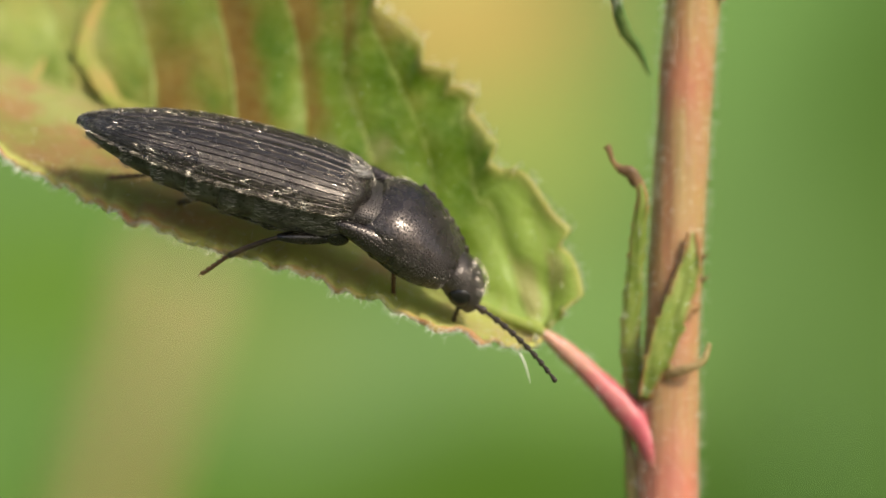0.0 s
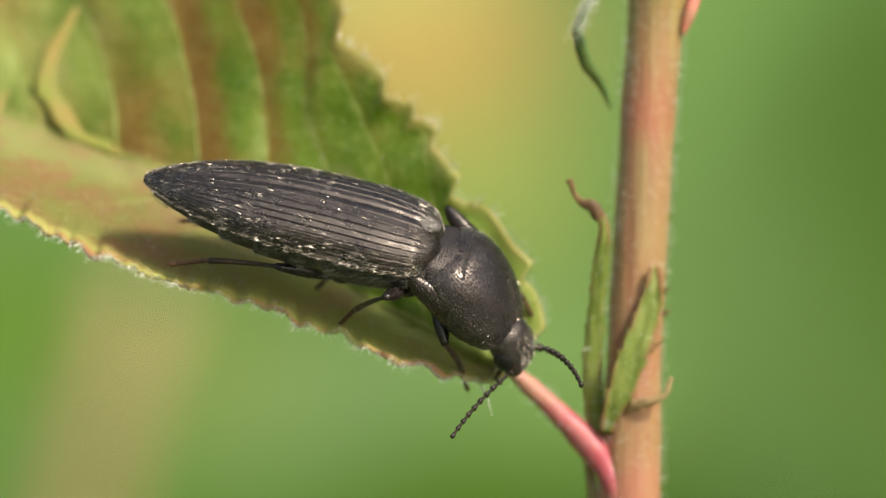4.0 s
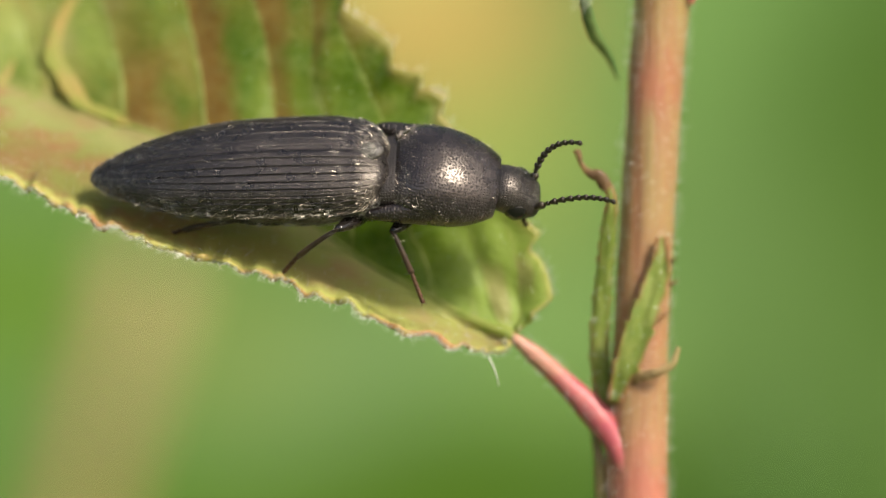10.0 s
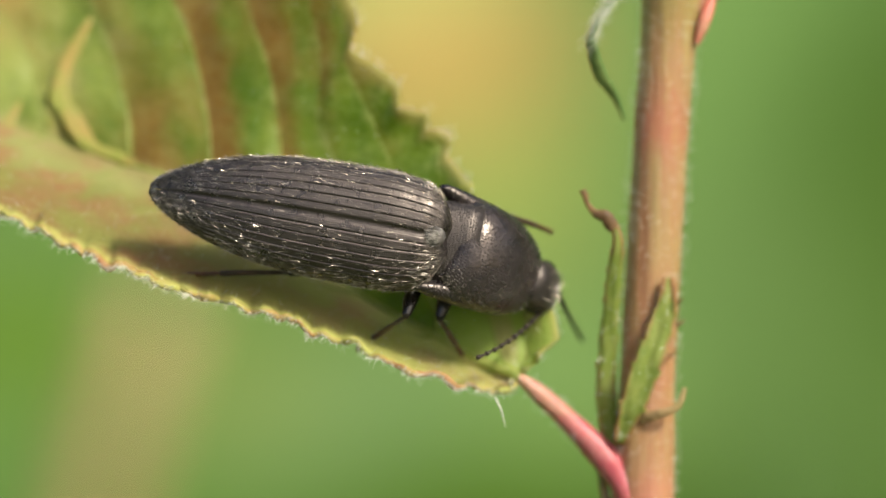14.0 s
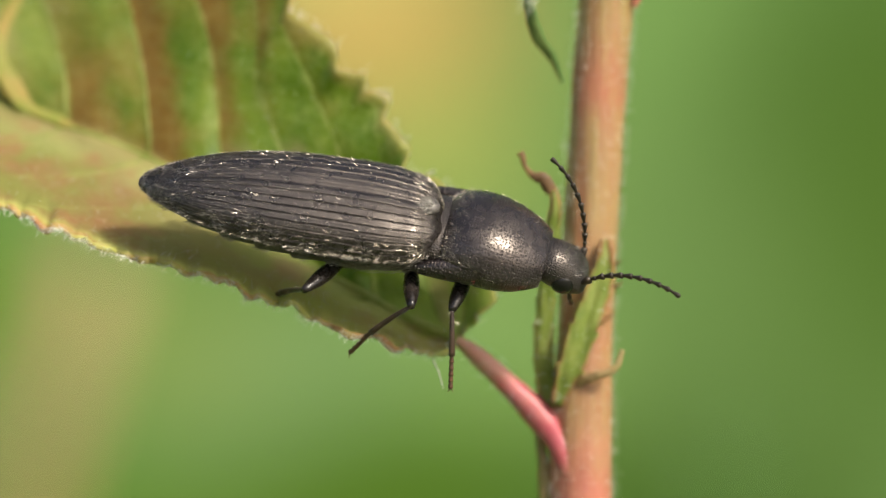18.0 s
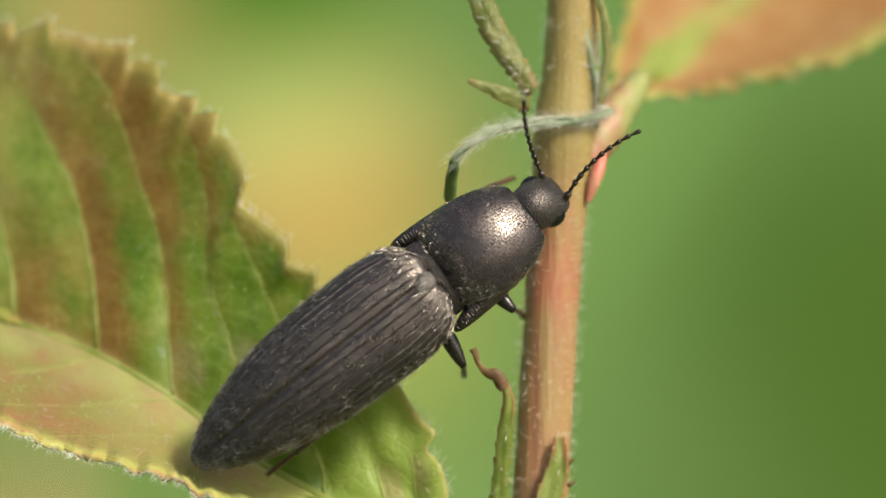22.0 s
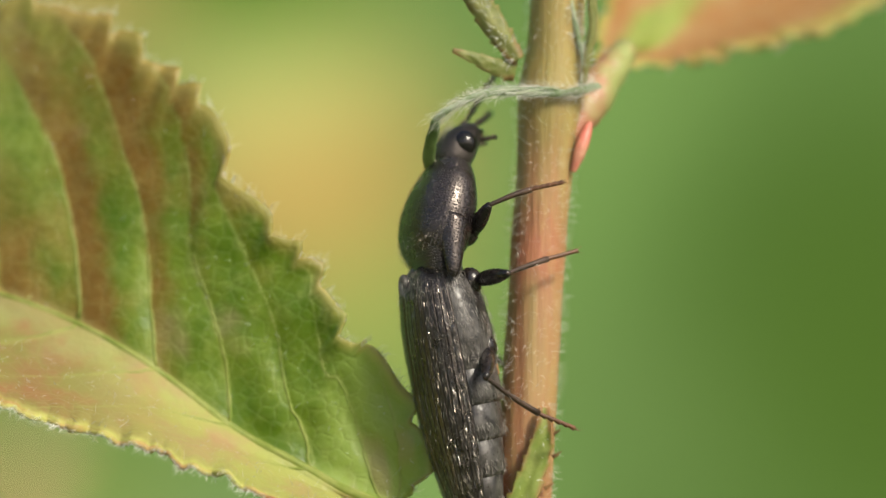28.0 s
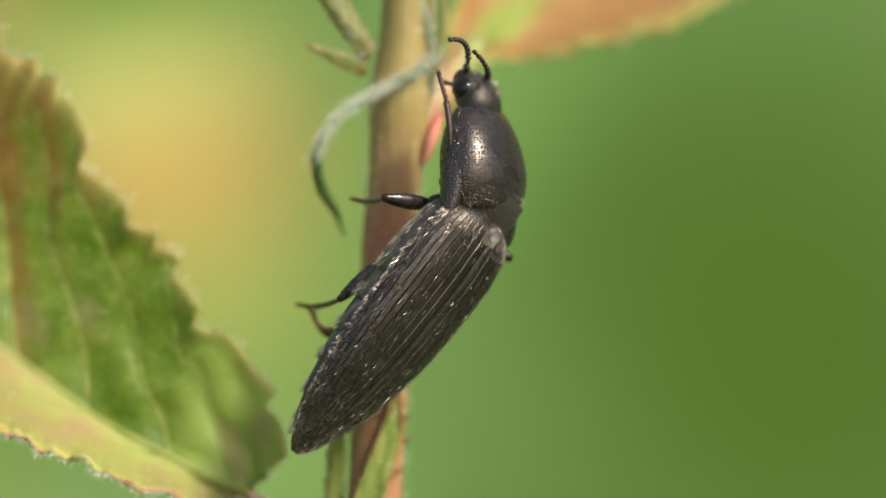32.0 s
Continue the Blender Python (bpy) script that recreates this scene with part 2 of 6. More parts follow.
def stem_material():
    """Stem skin: pinkish tan with red streaks, a greener upper length and fine ridges along it."""
    m = Mat("stem_skin")
    co = m.coords()
    stretch = m.node("ShaderNodeMapping", ins={0: co, 3: (1, 1, 0.07)}).outputs[0]
    streak = m.noise(1900, 4, 0.6, stretch)
    patch = m.noise(260, 4)
    fine = m.noise(5200, 3, 0.6, stretch)
    col = m.mix(m.ramp(streak, 0.36, 0.66), (0.35, 0.175, 0.085), (0.36, 0.25, 0.105))
    col = m.mix(m.ramp(patch, 0.45, 0.7, 0.0, 0.75), col, (0.39, 0.135, 0.078))
    z = m.node("ShaderNodeSeparateXYZ", ins={0: co}).outputs[2]
    col = m.mix(m.ramp(z, EYE.z + 0.0055, EYE.z + 0.0105, 0.0, 0.75), col, (0.31, 0.27, 0.075))
    # flushed pink where the leaf stalk joins
    flush = m.math("MULTIPLY", m.ramp(z, EYE.z - 0.0068, EYE.z - 0.0042, 0.9, 0.0), m.ramp(m.noise(420, 3), 0.3, 0.65, 0.25, 1.0))
    col = m.mix(flush, col, (0.5, 0.17, 0.125))
    col = m.mix(m.ramp(m.noise(800, 4, 0.65, m.node("ShaderNodeMapping", ins={0: co, 3: (1, 1, 0.3)}).outputs[0]), 0.56, 0.72, 0.0, 0.6), col, (0.42, 0.32, 0.12))
    m.set(Base_Color=col, Roughness=m.ramp(fine, 0.3, 0.7, 0.4, 0.6))
    m.bump(m.math("ADD", streak, m.math("MULTIPLY", fine, 0.8)), 0.06 * MM)
    m.b.inputs["Subsurface Weight"].default_value = 0.25
    m.b.inputs["Subsurface Radius"].default_value = (0.5 * MM, 0.25 * MM, 0.1 * MM)
    m.b.inputs["Subsurface Scale"].default_value = 1.0
    return m.m


STEM = stem_material()


def petiole_material():
    """Leaf stalk: pale pink near the blade, crimson towards the stem, with fine ridges."""
    m = Mat("petiole_skin")
    z = m.node("ShaderNodeSeparateXYZ", ins={0: m.coords()}).outputs[2]
    n = m.noise(1100, 4, 0.6)
    pale = m.mix(m.ramp(n, 0.35, 0.65), (0.46, 0.175, 0.16), (0.47, 0.26, 0.175))
    deep = m.mix(m.ramp(n, 0.35, 0.7), (0.46, 0.09, 0.115), (0.55, 0.2, 0.19))
    f = m.math("ADD", m.ramp(z, EYE.z - 0.0050, EYE.z - 0.0026, 0.95, 0.05), m.math("MULTIPLY", m.math("SUBTRACT", m.noise(500, 3), 0.5), 0.9))
    low = m.mix(m.ramp(n, 0.35, 0.65), (0.44, 0.17, 0.105), (0.42, 0.25, 0.13))
    m.set(Base_Color=m.mix(m.ramp(z, EYE.z - 0.0072, EYE.z - 0.0056, 1.0, 0.0), m.mix(m.ramp(f, 0.15, 0.8), pale, deep), low), Roughness=m.ramp(n, 0.3, 0.7, 0.35, 0.55))
    m.bump(n, 0.06 * MM)
    m.b.inputs["Subsurface Weight"].default_value = 0.3
    m.b.inputs["Subsurface Radius"].default_value = (0.5 * MM, 0.2 * MM, 0.1 * MM)
    m.b.inputs["Subsurface Scale"].default_value = 1.0
    return m.m


def sheath_material(name, green, green2, edge):
    """Small sheath leaf: green with brown edges and tip, from its own map."""
    m = Mat(name)
    sep = m.node("ShaderNodeSeparateXYZ", {0: m.coords("UV")})
    u, v = sep.outputs[0], sep.outputs[1]
    across = m.math("ABSOLUTE", m.math("SUBTRACT", m.math("MULTIPLY", v, 2.0), 1.0))
    n, fine = m.noise(1400, 4, 0.6), m.noise(5000, 3)
    f = m.math("ADD", across, m.math("MULTIPLY", m.math("SUBTRACT", n, 0.5), 1.1))
    f = m.math("ADD", f, m.ramp(u, 0.8, 1.0, 0.0, 0.6))
    f = m.math("ADD", f, m.ramp(u, 0.0, 0.22, 0.5, 0.0))
    col = m.mix(m.ramp(f, 0.6, 1.25), m.mix(m.ramp(n, 0.35, 0.65), green, green2), edge)
    col = m.mix(m.ramp(fine, 0.55, 0.8, 0.0, 0.3), col, (0.6, 0.6, 0.4))
    m.set(Base_Color=col, Roughness=0.5)
    m.bump(m.math("ADD", n, m.math("MULTIPLY", fine, 0.4)), 0.05 * MM)
    tr = m.node("ShaderNodeBsdfTranslucent", {0: col})
    m.put(m.out.inputs[0], m.node("ShaderNodeMixShader", {0: 0.35, 1: m.b, 2: tr}))
    return m.m


PETIOLE = petiole_material()


def upper_petiole_material():
    """Upper leaf stalk: pink at the stem, pale green towards its leaf."""
    m = Mat("upper_petiole_skin")
    x = m.node("ShaderNodeSeparateXYZ", ins={0: m.coords()}).outputs[0]
    n = m.noise(900, 4, 0.6)
    f = m.math("ADD", m.ramp(x, 0.0085, 0.0099), m.math("MULTIPLY", m.math("SUBTRACT", n, 0.5), 1.3))
    m.set(Base_Color=m.mix(m.ramp(f, 0.25, 1.1), m.mix(m.ramp(n, 0.35, 0.65), (0.36, 0.15, 0.09), (0.34, 0.25, 0.11)), (0.27, 0.31, 0.10)), Roughness=0.5)
    m.bump(n, 0.06 * MM)
    return m.m


PETIOLE_UP = upper_petiole_material()
SHEATH = sheath_material("sheath_green", (0.22, 0.31, 0.05), (0.32, 0.38, 0.09), (0.4, 0.21, 0.085))
SHEATH_GREY = sheath_material("sheath_olive", (0.18, 0.22, 0.045), (0.32, 0.33, 0.11), (0.27, 0.17, 0.06))
STIPULE = plain("stipule_green", (0.24, 0.31, 0.07), (0.42, 0.27, 0.12), 600, 0.5, 0.03, through=0.3)
WITHERED = plain("withered_brown", (0.10, 0.052, 0.018), (0.26, 0.15, 0.055), 1100, 0.6, 0.03, through=0.2)
TENDRIL = plain("withered_tendril", (0.17, 0.26, 0.1), (0.5, 0.57, 0.4), 1300, 0.6, 0.03, through=0.4)
TENDRIL_TIP = plain("tendril_tip", (0.06, 0.115, 0.03), (0.18, 0.27, 0.08), 900, 0.5, 0.03, through=0.15)
SPIKE = plain("spike_tan", (0.42, 0.29, 0.14), (0.36, 0.34, 0.12), 800, 0.5, 0.02, through=0.2)
PINK = plain("red_scar", (0.56, 0.15, 0.11), (0.5, 0.28, 0.17), 900, 0.5, 0.02)
DRY = plain("dry_stalk", (0.31, 0.22, 0.095), (0.38, 0.28, 0.14), 60, 0.7)
GRASS = plain("grass_blade", (0.05, 0.12, 0.02), (0.1, 0.2, 0.04), 60, 0.6)


def backdrop_material():
    """Distant growth far out of focus: soft blotches of greens, straw and olive."""
    m = Mat("distant_growth")
    co = m.coords()
    k = 7273.0 / (1000 * (DIST + BACK))
    flat = m.node("ShaderNodeMapping", ins={0: co, 3: (k, 0, k)}).outputs[0]
    col = m.mix(m.ramp(m.noise(2.2, 3, 0.5, flat), 0.3, 0.7), (0.105, 0.2, 0.055), (0.135, 0.23, 0.075))
    for a, b, ra, rb, turn, colour, f in BLOTS:
        n = m.node("ShaderNodeMapping")
        n.vector_type = "TEXTURE"
        for i, v in enumerate((flat, (a - 0.784, 0, 0.441 - b), (0, radians(turn), 0), (ra, 1, rb))):
            m.put(n.inputs[i], v)
        d = m.node("ShaderNodeVectorMath", operation="LENGTH", ins={0: n}).outputs["Value"]
        col = m.mix(m.ramp(d, 0.15, 1.0, f, 0.0), col, colour)
    m.set(Base_Color=col, Roughness=0.9)
    m.b.inputs["Specular IOR Level"].default_value = 0.0
    return m.m


# side, drop, two radii (thousands of plan units), turn, colour, strength
BACK = 0.55
BLOTS = [
    (0.80, 0.00, 0.40, 0.34, 0, (0.47, 0.33, 0.11), 1.0),
    (0.77, -0.17, 0.36, 0.16, -14, (0.43, 0.49, 0.17), 0.95),
    (0.72, -0.36, 0.36, 0.17, 0, (0.04, 0.14, 0.005), 1.0),
    (0.40, -0.33, 0.26, 0.20, 0, (0.45, 0.30, 0.11), 0.8),
    (0.92, 0.28, 0.30, 0.26, 0, (0.32, 0.38, 0.10), 0.7),
    (0.08, 0.52, 0.34, 0.20, 0, (0.10, 0.19, 0.02), 0.9),
    (0.45, 0.60, 0.34, 0.14, 0, (0.19, 0.25, 0.06), 0.8),
    (0.60, 0.72, 0.60, 0.18, -35, (0.165, 0.27, 0.11), 0.7),
    (0.40, 1.02, 0.90, 0.30, 0, (0.075, 0.155, 0.016), 0.95),
    (0.80, 0.90, 0.42, 0.22, 0, (0.065, 0.13, 0.014), 0.95),
    (1.05, 0.62, 0.30, 0.22, 0, (0.21, 0.34, 0.11), 0.7),
    (1.36, -0.10, 0.26, 0.60, 25, (0.17, 0.30, 0.09), 0.8),
    (1.74, 0.14, 0.50, 0.45, 0, (0.065, 0.135, 0.027), 0.9),
    (1.95, 0.35, 0.75, 0.75, 0, (0.07, 0.138, 0.024), 1.0),
    (1.45, 0.85, 0.45, 0.40, 0, (0.08, 0.15, 0.036), 0.9),
    (1.30, 0.93, 0.55, 0.24, 0, (0.045, 0.10, 0.014), 0.9),
    (0.98, 0.86, 0.26, 0.16, -20, (0.06, 0.125, 0.012), 0.8),
    (0.30, 0.82, 0.45, 0.14, 0, (0.07, 0.15, 0.014), 0.5),
    (0.86, 0.80, 0.50, 0.15, -12, (0.06, 0.13, 0.014), 0.7),
]
BACKDROP = backdrop_material()
SOIL = plain("meadow_ground", (0.05, 0.08, 0.02), (0.12, 0.14, 0.05), 8, 0.9)


# ---- building helpers ----
def part(name, bm, material, parent, label="", smooth=True, kind=""):
    """Links a bmesh as one mesh object under a thing or a part."""
    me = bpy.data.meshes.new(name)
    bm.to_mesh(me)
    bm.free()
    me.materials.append(material)
    if smooth:
        me.polygons.foreach_set("use_smooth", [True] * len(me.polygons))
    ob = new(name, me)
    ob.parent = parent
    return tagged(ob, label, kind=kind)


def spline(points, n, closed=False):
    """n + 1 places along a smooth line through the points (any dimension)."""
    p = np.array([tuple(q) for q in points], float)
    seg = np.concatenate([[0], np.cumsum(np.linalg.norm(np.diff(p, axis=0), axis=1))])
    s = np.linspace(0, seg[-1], n + 1)
    m = np.gradient(p, seg, axis=0)
    i = np.clip(np.searchsorted(seg, s, side="right") - 1, 0, len(p) - 2)
    h = (seg[i + 1] - seg[i])[:, None]
    x = ((s - seg[i])[:, None]) / h
    return (2 * x**3 - 3 * x**2 + 1) * p[i] + (x**3 - 2 * x**2 + x) * h * m[i] + (-2 * x**3 + 3 * x**2) * p[i + 1] + (x**3 - x**2) * h * m[i + 1]


def skin(bm, rings, close=True, caps=True):
    """Faces between rings of places."""
    vs = [[bm.verts.new(p) for p in r] for r in rings]
    n = len(vs[0])
    for a, b in zip(vs, vs[1:]):
        for j in range(n if close else n - 1):
            k = (j + 1) % n
            bm.faces.new((a[j], a[k], b[k], b[j]))
    if caps and close:
        bm.faces.new(vs[0][::-1])
        bm.faces.new(vs[-1])
    bmesh.ops.recalc_face_normals(bm, faces=bm.faces[:])
    return vs


def tube(bm, line, radius, sides=10, flat=1.0, lump=0.0, seed=0):
    """A round bar along a line; radius is a number or a function of the share of the way."""
    line = [Vector(p) for p in line]
    rings = []
    side = Vector((0, -1, 0))
    for i, p in enumerate(line):
        d = (line[min(i + 1, len(line) - 1)] - line[max(i - 1, 0)]).normalized()
        side = (side - d * side.dot(d)).normalized()
        up = d.cross(side)
        s = i / (len(line) - 1)
        r = radius(s) if callable(radius) else radius
        ring = []
        for j in range(sides):
            a = 2 * math.pi * j / sides
            q = r * (1 + lump * noise.noise(Vector((s * 14 + seed, math.cos(a), math.sin(a)))))
            ring.append(p + side * (q * flat * math.cos(a)) + up * (q * math.sin(a)))
        rings.append(ring)
    skin(bm, rings)
    return bm


def hairs(bm, roots, length, width, rnd, curl=0.35):
    """Fine tapering hairs: each root is (place, way)."""
    for p, d in roots:
        n = length * rnd.uniform(0.45, 1.2)
        w = (d.orthogonal().normalized()) * width
        w.rotate(Matrix.Rotation(rnd.uniform(0, 6.28), 3, d))
        bend = Vector((rnd.uniform(-1, 1), rnd.uniform(-1, 1), rnd.uniform(-1, 1))) * curl
        m = p + d * n * 0.55 + bend * n * 0.25
        e = p + (d + bend).normalized() * n
        a, b, c, f, g = (bm.verts.new(q) for q in (p - w, p + w, m + w * 0.6, m - w * 0.6, e))
        bm.faces.new((a, b, c, f))
        bm.faces.new((f, c, g))


# ---- setting ----
def ground():
    bm = bmesh.new()
    skin(bm, [[(x, y, 0) for x in (-300, 300)] for y in (-300, 300)], close=False)
    ob = part("ground", bm, SOIL, None, smooth=False)
    tagged(ob, "dark green meadow ground under the plants", "ground", kind="structure")


def backdrop():
    """A wall of distant growth on an arc behind the plant."""
    bm = bmesh.new()
    rings = []
    for i in range(25):
        a = radians(-62 + 124 * i / 24)
        x, y = 0.9 * math.sin(a), BACK - 0.9 + 0.9 * math.cos(a)
        rings.append([(x, y, z) for z in np.linspace(0, 0.8, 13)])
    skin(bm, rings, close=False)
    ob = part("backdrop", bm, BACKDROP, None)
    ob.location = (0, 0, 0)
    me = ob.data
    me.transform(Matrix.Translation((0, 0, -EYE.z)))
    ob.location.z = EYE.z
    tagged(ob, "far out-of-focus green and straw-coloured meadow growth", "backdrop", kind="structure")


ground()
backdrop()


def dry_stalk(points, depth, radius, material, name, label, category):
    line = [plan(a, b, depth) for a, b in points]
    foot = Vector((line[-1].x - 0.01, depth * MM, -0.002))
    bm = tube(bmesh.new(), spline([*line, foot], 40), lambda s: radius * MM * (0.75 + 0.3 * s), 10, 1.0, 0.1)
    tagged(part(name, bm, material, None), label, category)


dry_stalk([(330, 430), (262, 640), (195, 882)], 300, 4.2, DRY, "dry_stalk", "straw-coloured dry stalk standing out of focus behind the plant", "stalk")
for i, (a, top, lean) in enumerate([(1395, 690, -12), (1500, 640, 10), (1445, 760, 6)]):
    dry_stalk([(a, top), (a - lean, top + 140), (a - lean * 2, top + 320)], 280 + 18 * i, 1.1, GRASS, "grass_stalk", "thin dark green grass stalk out of focus in the meadow", "grass")


DROP = plain("sap", (0.8, 0.8, 0.6), (0.85, 0.85, 0.7), 500, 0.12)
DROP.node_tree.nodes["Principled BSDF"].inputs["Transmission Weight"].default_value = 0.85
# ---- the plant ----
plant = tagged(new("plant"), "hairy reddish-stemmed herb with toothed green and rusty leaves", "plant")
plant.location = (plan(1183, 882, 2).x, 0.002, 0)
bpy.context.view_layer.update()


def planted(ob):
    """Hang a part on the plant where it stands."""
    ob.parent = plant
    ob.matrix_parent_inverse = Matrix.Translation(-plant.location)
    return ob


STEM_BACK = 2.0


def stem():
    line = [(1262, -520), (1250, -300), (1236, -120), (1226, 0), (1211, 200), (1199, 400), (1190, 560), (1183, 720), (1182, 900), (1182, 1100)]
    top = [plan(a, b, 0.2 + STEM_BACK) for a, b in line]
    way = spline(top, 150)

    def thick(s):
        b = -520 + s * 1620
        swell = 9 * math.exp(-((b + 120) / 70) ** 2) + 5 * math.exp(-((b - 730) / 90) ** 2) + 5 * min(1, max(0, (b - 740) / 80))
        return (48 + 2 * s + swell) * UNIT

    bm = tube(bmesh.new(), way, thick, 28, 1.0, 0.05)
    ob = planted(part("stem", bm, STEM, None, "pinkish tan stem with red streaks and white hairs"))
    low = Vector(way[-1])
    bm = tube(bmesh.new(), spline([low + Vector((0, 0, 0.0004)), low.lerp(Vector((plant.location.x, plant.location.y, 0)), 0.5), (plant.location.x, plant.location.y, -0.003)], 30), 44.5 * UNIT, 16)
    planted(part("lower_stem", bm, STEM, None))
    rnd = random.Random(4)
    roots = []
    for i in range(4600):
        s = rnd.random()
        j = int(s * 150)
        p = Vector(way[j]).lerp(Vector(way[min(j + 1, 150)]), rnd.random())
        a = rnd.uniform(0, 6.283)
        d = Vector((math.cos(a), math.sin(a), rnd.uniform(-0.5, 0.5)))
        roots.append((p + Vector((math.cos(a), math.sin(a), 0)) * thick(s) * 0.98, d.normalized()))
    bm = bmesh.new()
    hairs(bm, roots, 0.34 * MM, 0.0055 * MM, rnd)
    part("stem_hair", bm, HAIR, ob, "fine white hair", kind="stuff")


stem()


def slant(w):
    """How far a side vein has moved along the leaf at a share w of the way to the margin."""
    return SLANT * w * (0.55 + 0.55 * w)


class Leaf:
    """A toothed leaf from three lines in plan units with depth: midrib, lower margin and upper margin, base first."""

    def __init__(self, rib, low, high, teeth, tooth, bulge, nu=260, nv=26, quilt=0.30):
        self.nu, self.nv, self.quilt = nu, nv, quilt
        self.rib, self.low, self.high = (spline([plan(*p) for p in q], nu) for q in (rib, low, high))
        self.teeth, self.tooth, self.bulge = teeth, tooth, bulge

    def at(self, i, v):
        """Place at step i along the leaf and v across: -1 lower margin, 0 midrib, 1 upper margin."""
        u = i / self.nu
        m = Vector(self.rib[i])
        e = Vector((self.high if v > 0 else self.low)[i])
        w = abs(v)
        side = 1 if v > 0 else 0
        reach = 1.0
        saw = (u * self.teeth[side] + 0.35 * math.sin(u * 23) + 0.2 * math.sin(u * 61)) % 1.0
        k = max(0.0, (w - 0.75) / 0.25)
        span = max((e - m).length, 1e-6)
        reach += k * (self.tooth[side] * MM / span) * ((1 - saw) ** 0.8 * min(1, saw * 7) - 0.3)
        p = m.lerp(e, w * reach)
        ph = u * VEINS - slant(w) + 0.12 * noise.noise(Vector((u * 9, v * 3, 7.0)))
        puff = (0.55 + 0.9 * noise.noise(Vector((math.floor(ph) * 1.7 + 0.4, w * 1.3, 2.0 + side)))) * abs(math.sin(math.pi * ph)) ** 0.7 * math.sin(math.pi * min(w, 1) ** 0.8)
        away = self.bulge[side] * math.sin(math.pi * w) - self.quilt * puff
        if not side:
            p += Vector((0, 0.4 * noise.noise(Vector((u * 45, 1.0, 0))), 0.24 * noise.noise(Vector((u * 33, 8.0, 0))) + 0.07 * noise.noise(Vector((u * 110, 3.0, 0))))) * (k * MM)
        wav = 0.16 * noise.noise(Vector((u * 16, v * 4, 2.0))) + 0.22 * k * noise.noise(Vector((u * 52, v, 4.0)))
        p.y += (away + wav) * MM
        p.z += (-0.12 * puff + (0.12 * k * noise.noise(Vector((u * 60, 5.0, v))))) * MM * (0 if side else 1)
        return p

    def blade(self, material, name, label):
        bm = bmesh.new()
        lay = bm.loops.layers.uv.new("UVMap")
        vs = [[bm.verts.new(self.at(i, v)) for v in np.linspace(-1, 1, 2 * self.nv + 1)] for i in range(self.nu + 1)]
        for i in range(self.nu):
            for j in range(2 * self.nv):
                f = bm.faces.new((vs[i][j], vs[i + 1][j], vs[i + 1][j + 1], vs[i][j + 1]))
                for loop, (a, b) in zip(f.loops, ((i, j), (i + 1, j), (i + 1, j + 1), (i, j + 1))):
                    loop[lay].uv = (a / self.nu, b / (2 * self.nv))
        ob = planted(part(name, bm, material, None, label))
        mod = ob.modifiers.new("thickness", "SOLIDIFY")
        mod.thickness, mod.offset = 0.11 * MM, 0.0
        return ob

    def ribs(self, leaf, first, last, material, thick=1.0):
        """The midrib and the side veins as raised cords."""
        line = [self.at(i, 0.0) + Vector((0, -0.02 * MM, 0)) for i in range(0, self.nu + 1, 3)]
        bm = tube(bmesh.new(), line, lambda s: (0.15 - 0.10 * s) * thick * MM, 8)
        under(part("midrib", bm, material, None, "pale yellow-green midrib"), leaf)
        for side in (-1, 1):
            for n in range(first, last):
                line = []
                for w in np.linspace(0.02, 0.93, 26):
                    i = round((n + slant(w)) / VEINS * self.nu)
                    if 0 <= i <= self.nu:
                        line.append(self.at(i, side * w) + Vector((0, -0.045 * MM, 0)))
                if len(line) > 5:
                    bm = tube(bmesh.new(), line, lambda s: (0.055 - 0.045 * s) * thick * MM, 6)
                    under(part("vein", bm, material, None), leaf)

    def edge(self, leaf):
        """The thickened, lumpy lower margin."""
        line = [self.at(i, -1.0) for i in range(self.nu + 1)]
        bm = tube(bmesh.new(), line, lambda s: (0.08 + 0.07 * noise.noise(Vector((s * 31, 0, 0)))) * MM, 10, 1.0, 0.6)
        under(part("margin", bm, MARGIN, None, "thickened yellow-green and rusty leaf margin"), leaf)

    def near(self, a, b):
        """Place on the blade nearest to a place of the plan."""
        best = None
        for i in range(0, self.nu + 1, 2):
            for v in np.linspace(-1, 1, 61):
                p = self.at(i, v)
                k = DIST / (DIST + p.y) / UNIT
                d = (p.x * k + 784 - a) ** 2 + (441 - (p.z - EYE.z) * k - b) ** 2
                if best is None or d < best[0]:
                    best = (d, p)
        return best[1] + Vector((0, -0.05 * MM, 0))

    def callus(self, leaf, points, radius, material, name, label):
        """A raised scar that follows the blade."""
        bm = tube(bmesh.new(), spline([self.near(a, b) for a, b in points], 40), lambda s: radius * MM * (0.25 + 0.85 * math.sin(math.pi * s) ** 0.8), 12, 0.03, 0.5)
        under(part(name, bm, material, None, label), leaf)

    def fringe(self, leaf, count, seed):
        """Short hairs along both margins and scattered on the blade."""
        rnd = random.Random(seed)
        roots = []
        for n in range(count):
            i = rnd.randint(1, self.nu - 2)
            side = rnd.choice((-1, -1, -1, -1, 1))
            edge = rnd.random() < 0.8
            v = side * (1.0 if edge else rnd.uniform(0.3, 0.97))
            p = self.at(i, v)
            out = (p - self.at(i, v * 0.85)).normalized()
            d = out + Vector((rnd.uniform(-0.7, 0.5), rnd.uniform(-1.0, 0.3), rnd.uniform(-0.4, 0.4)))
            if not edge:
                d = Vector((rnd.uniform(-0.5, 0.5), -1, 0.3))
            roots.append((p, d.normalized()))
        bm = bmesh.new()
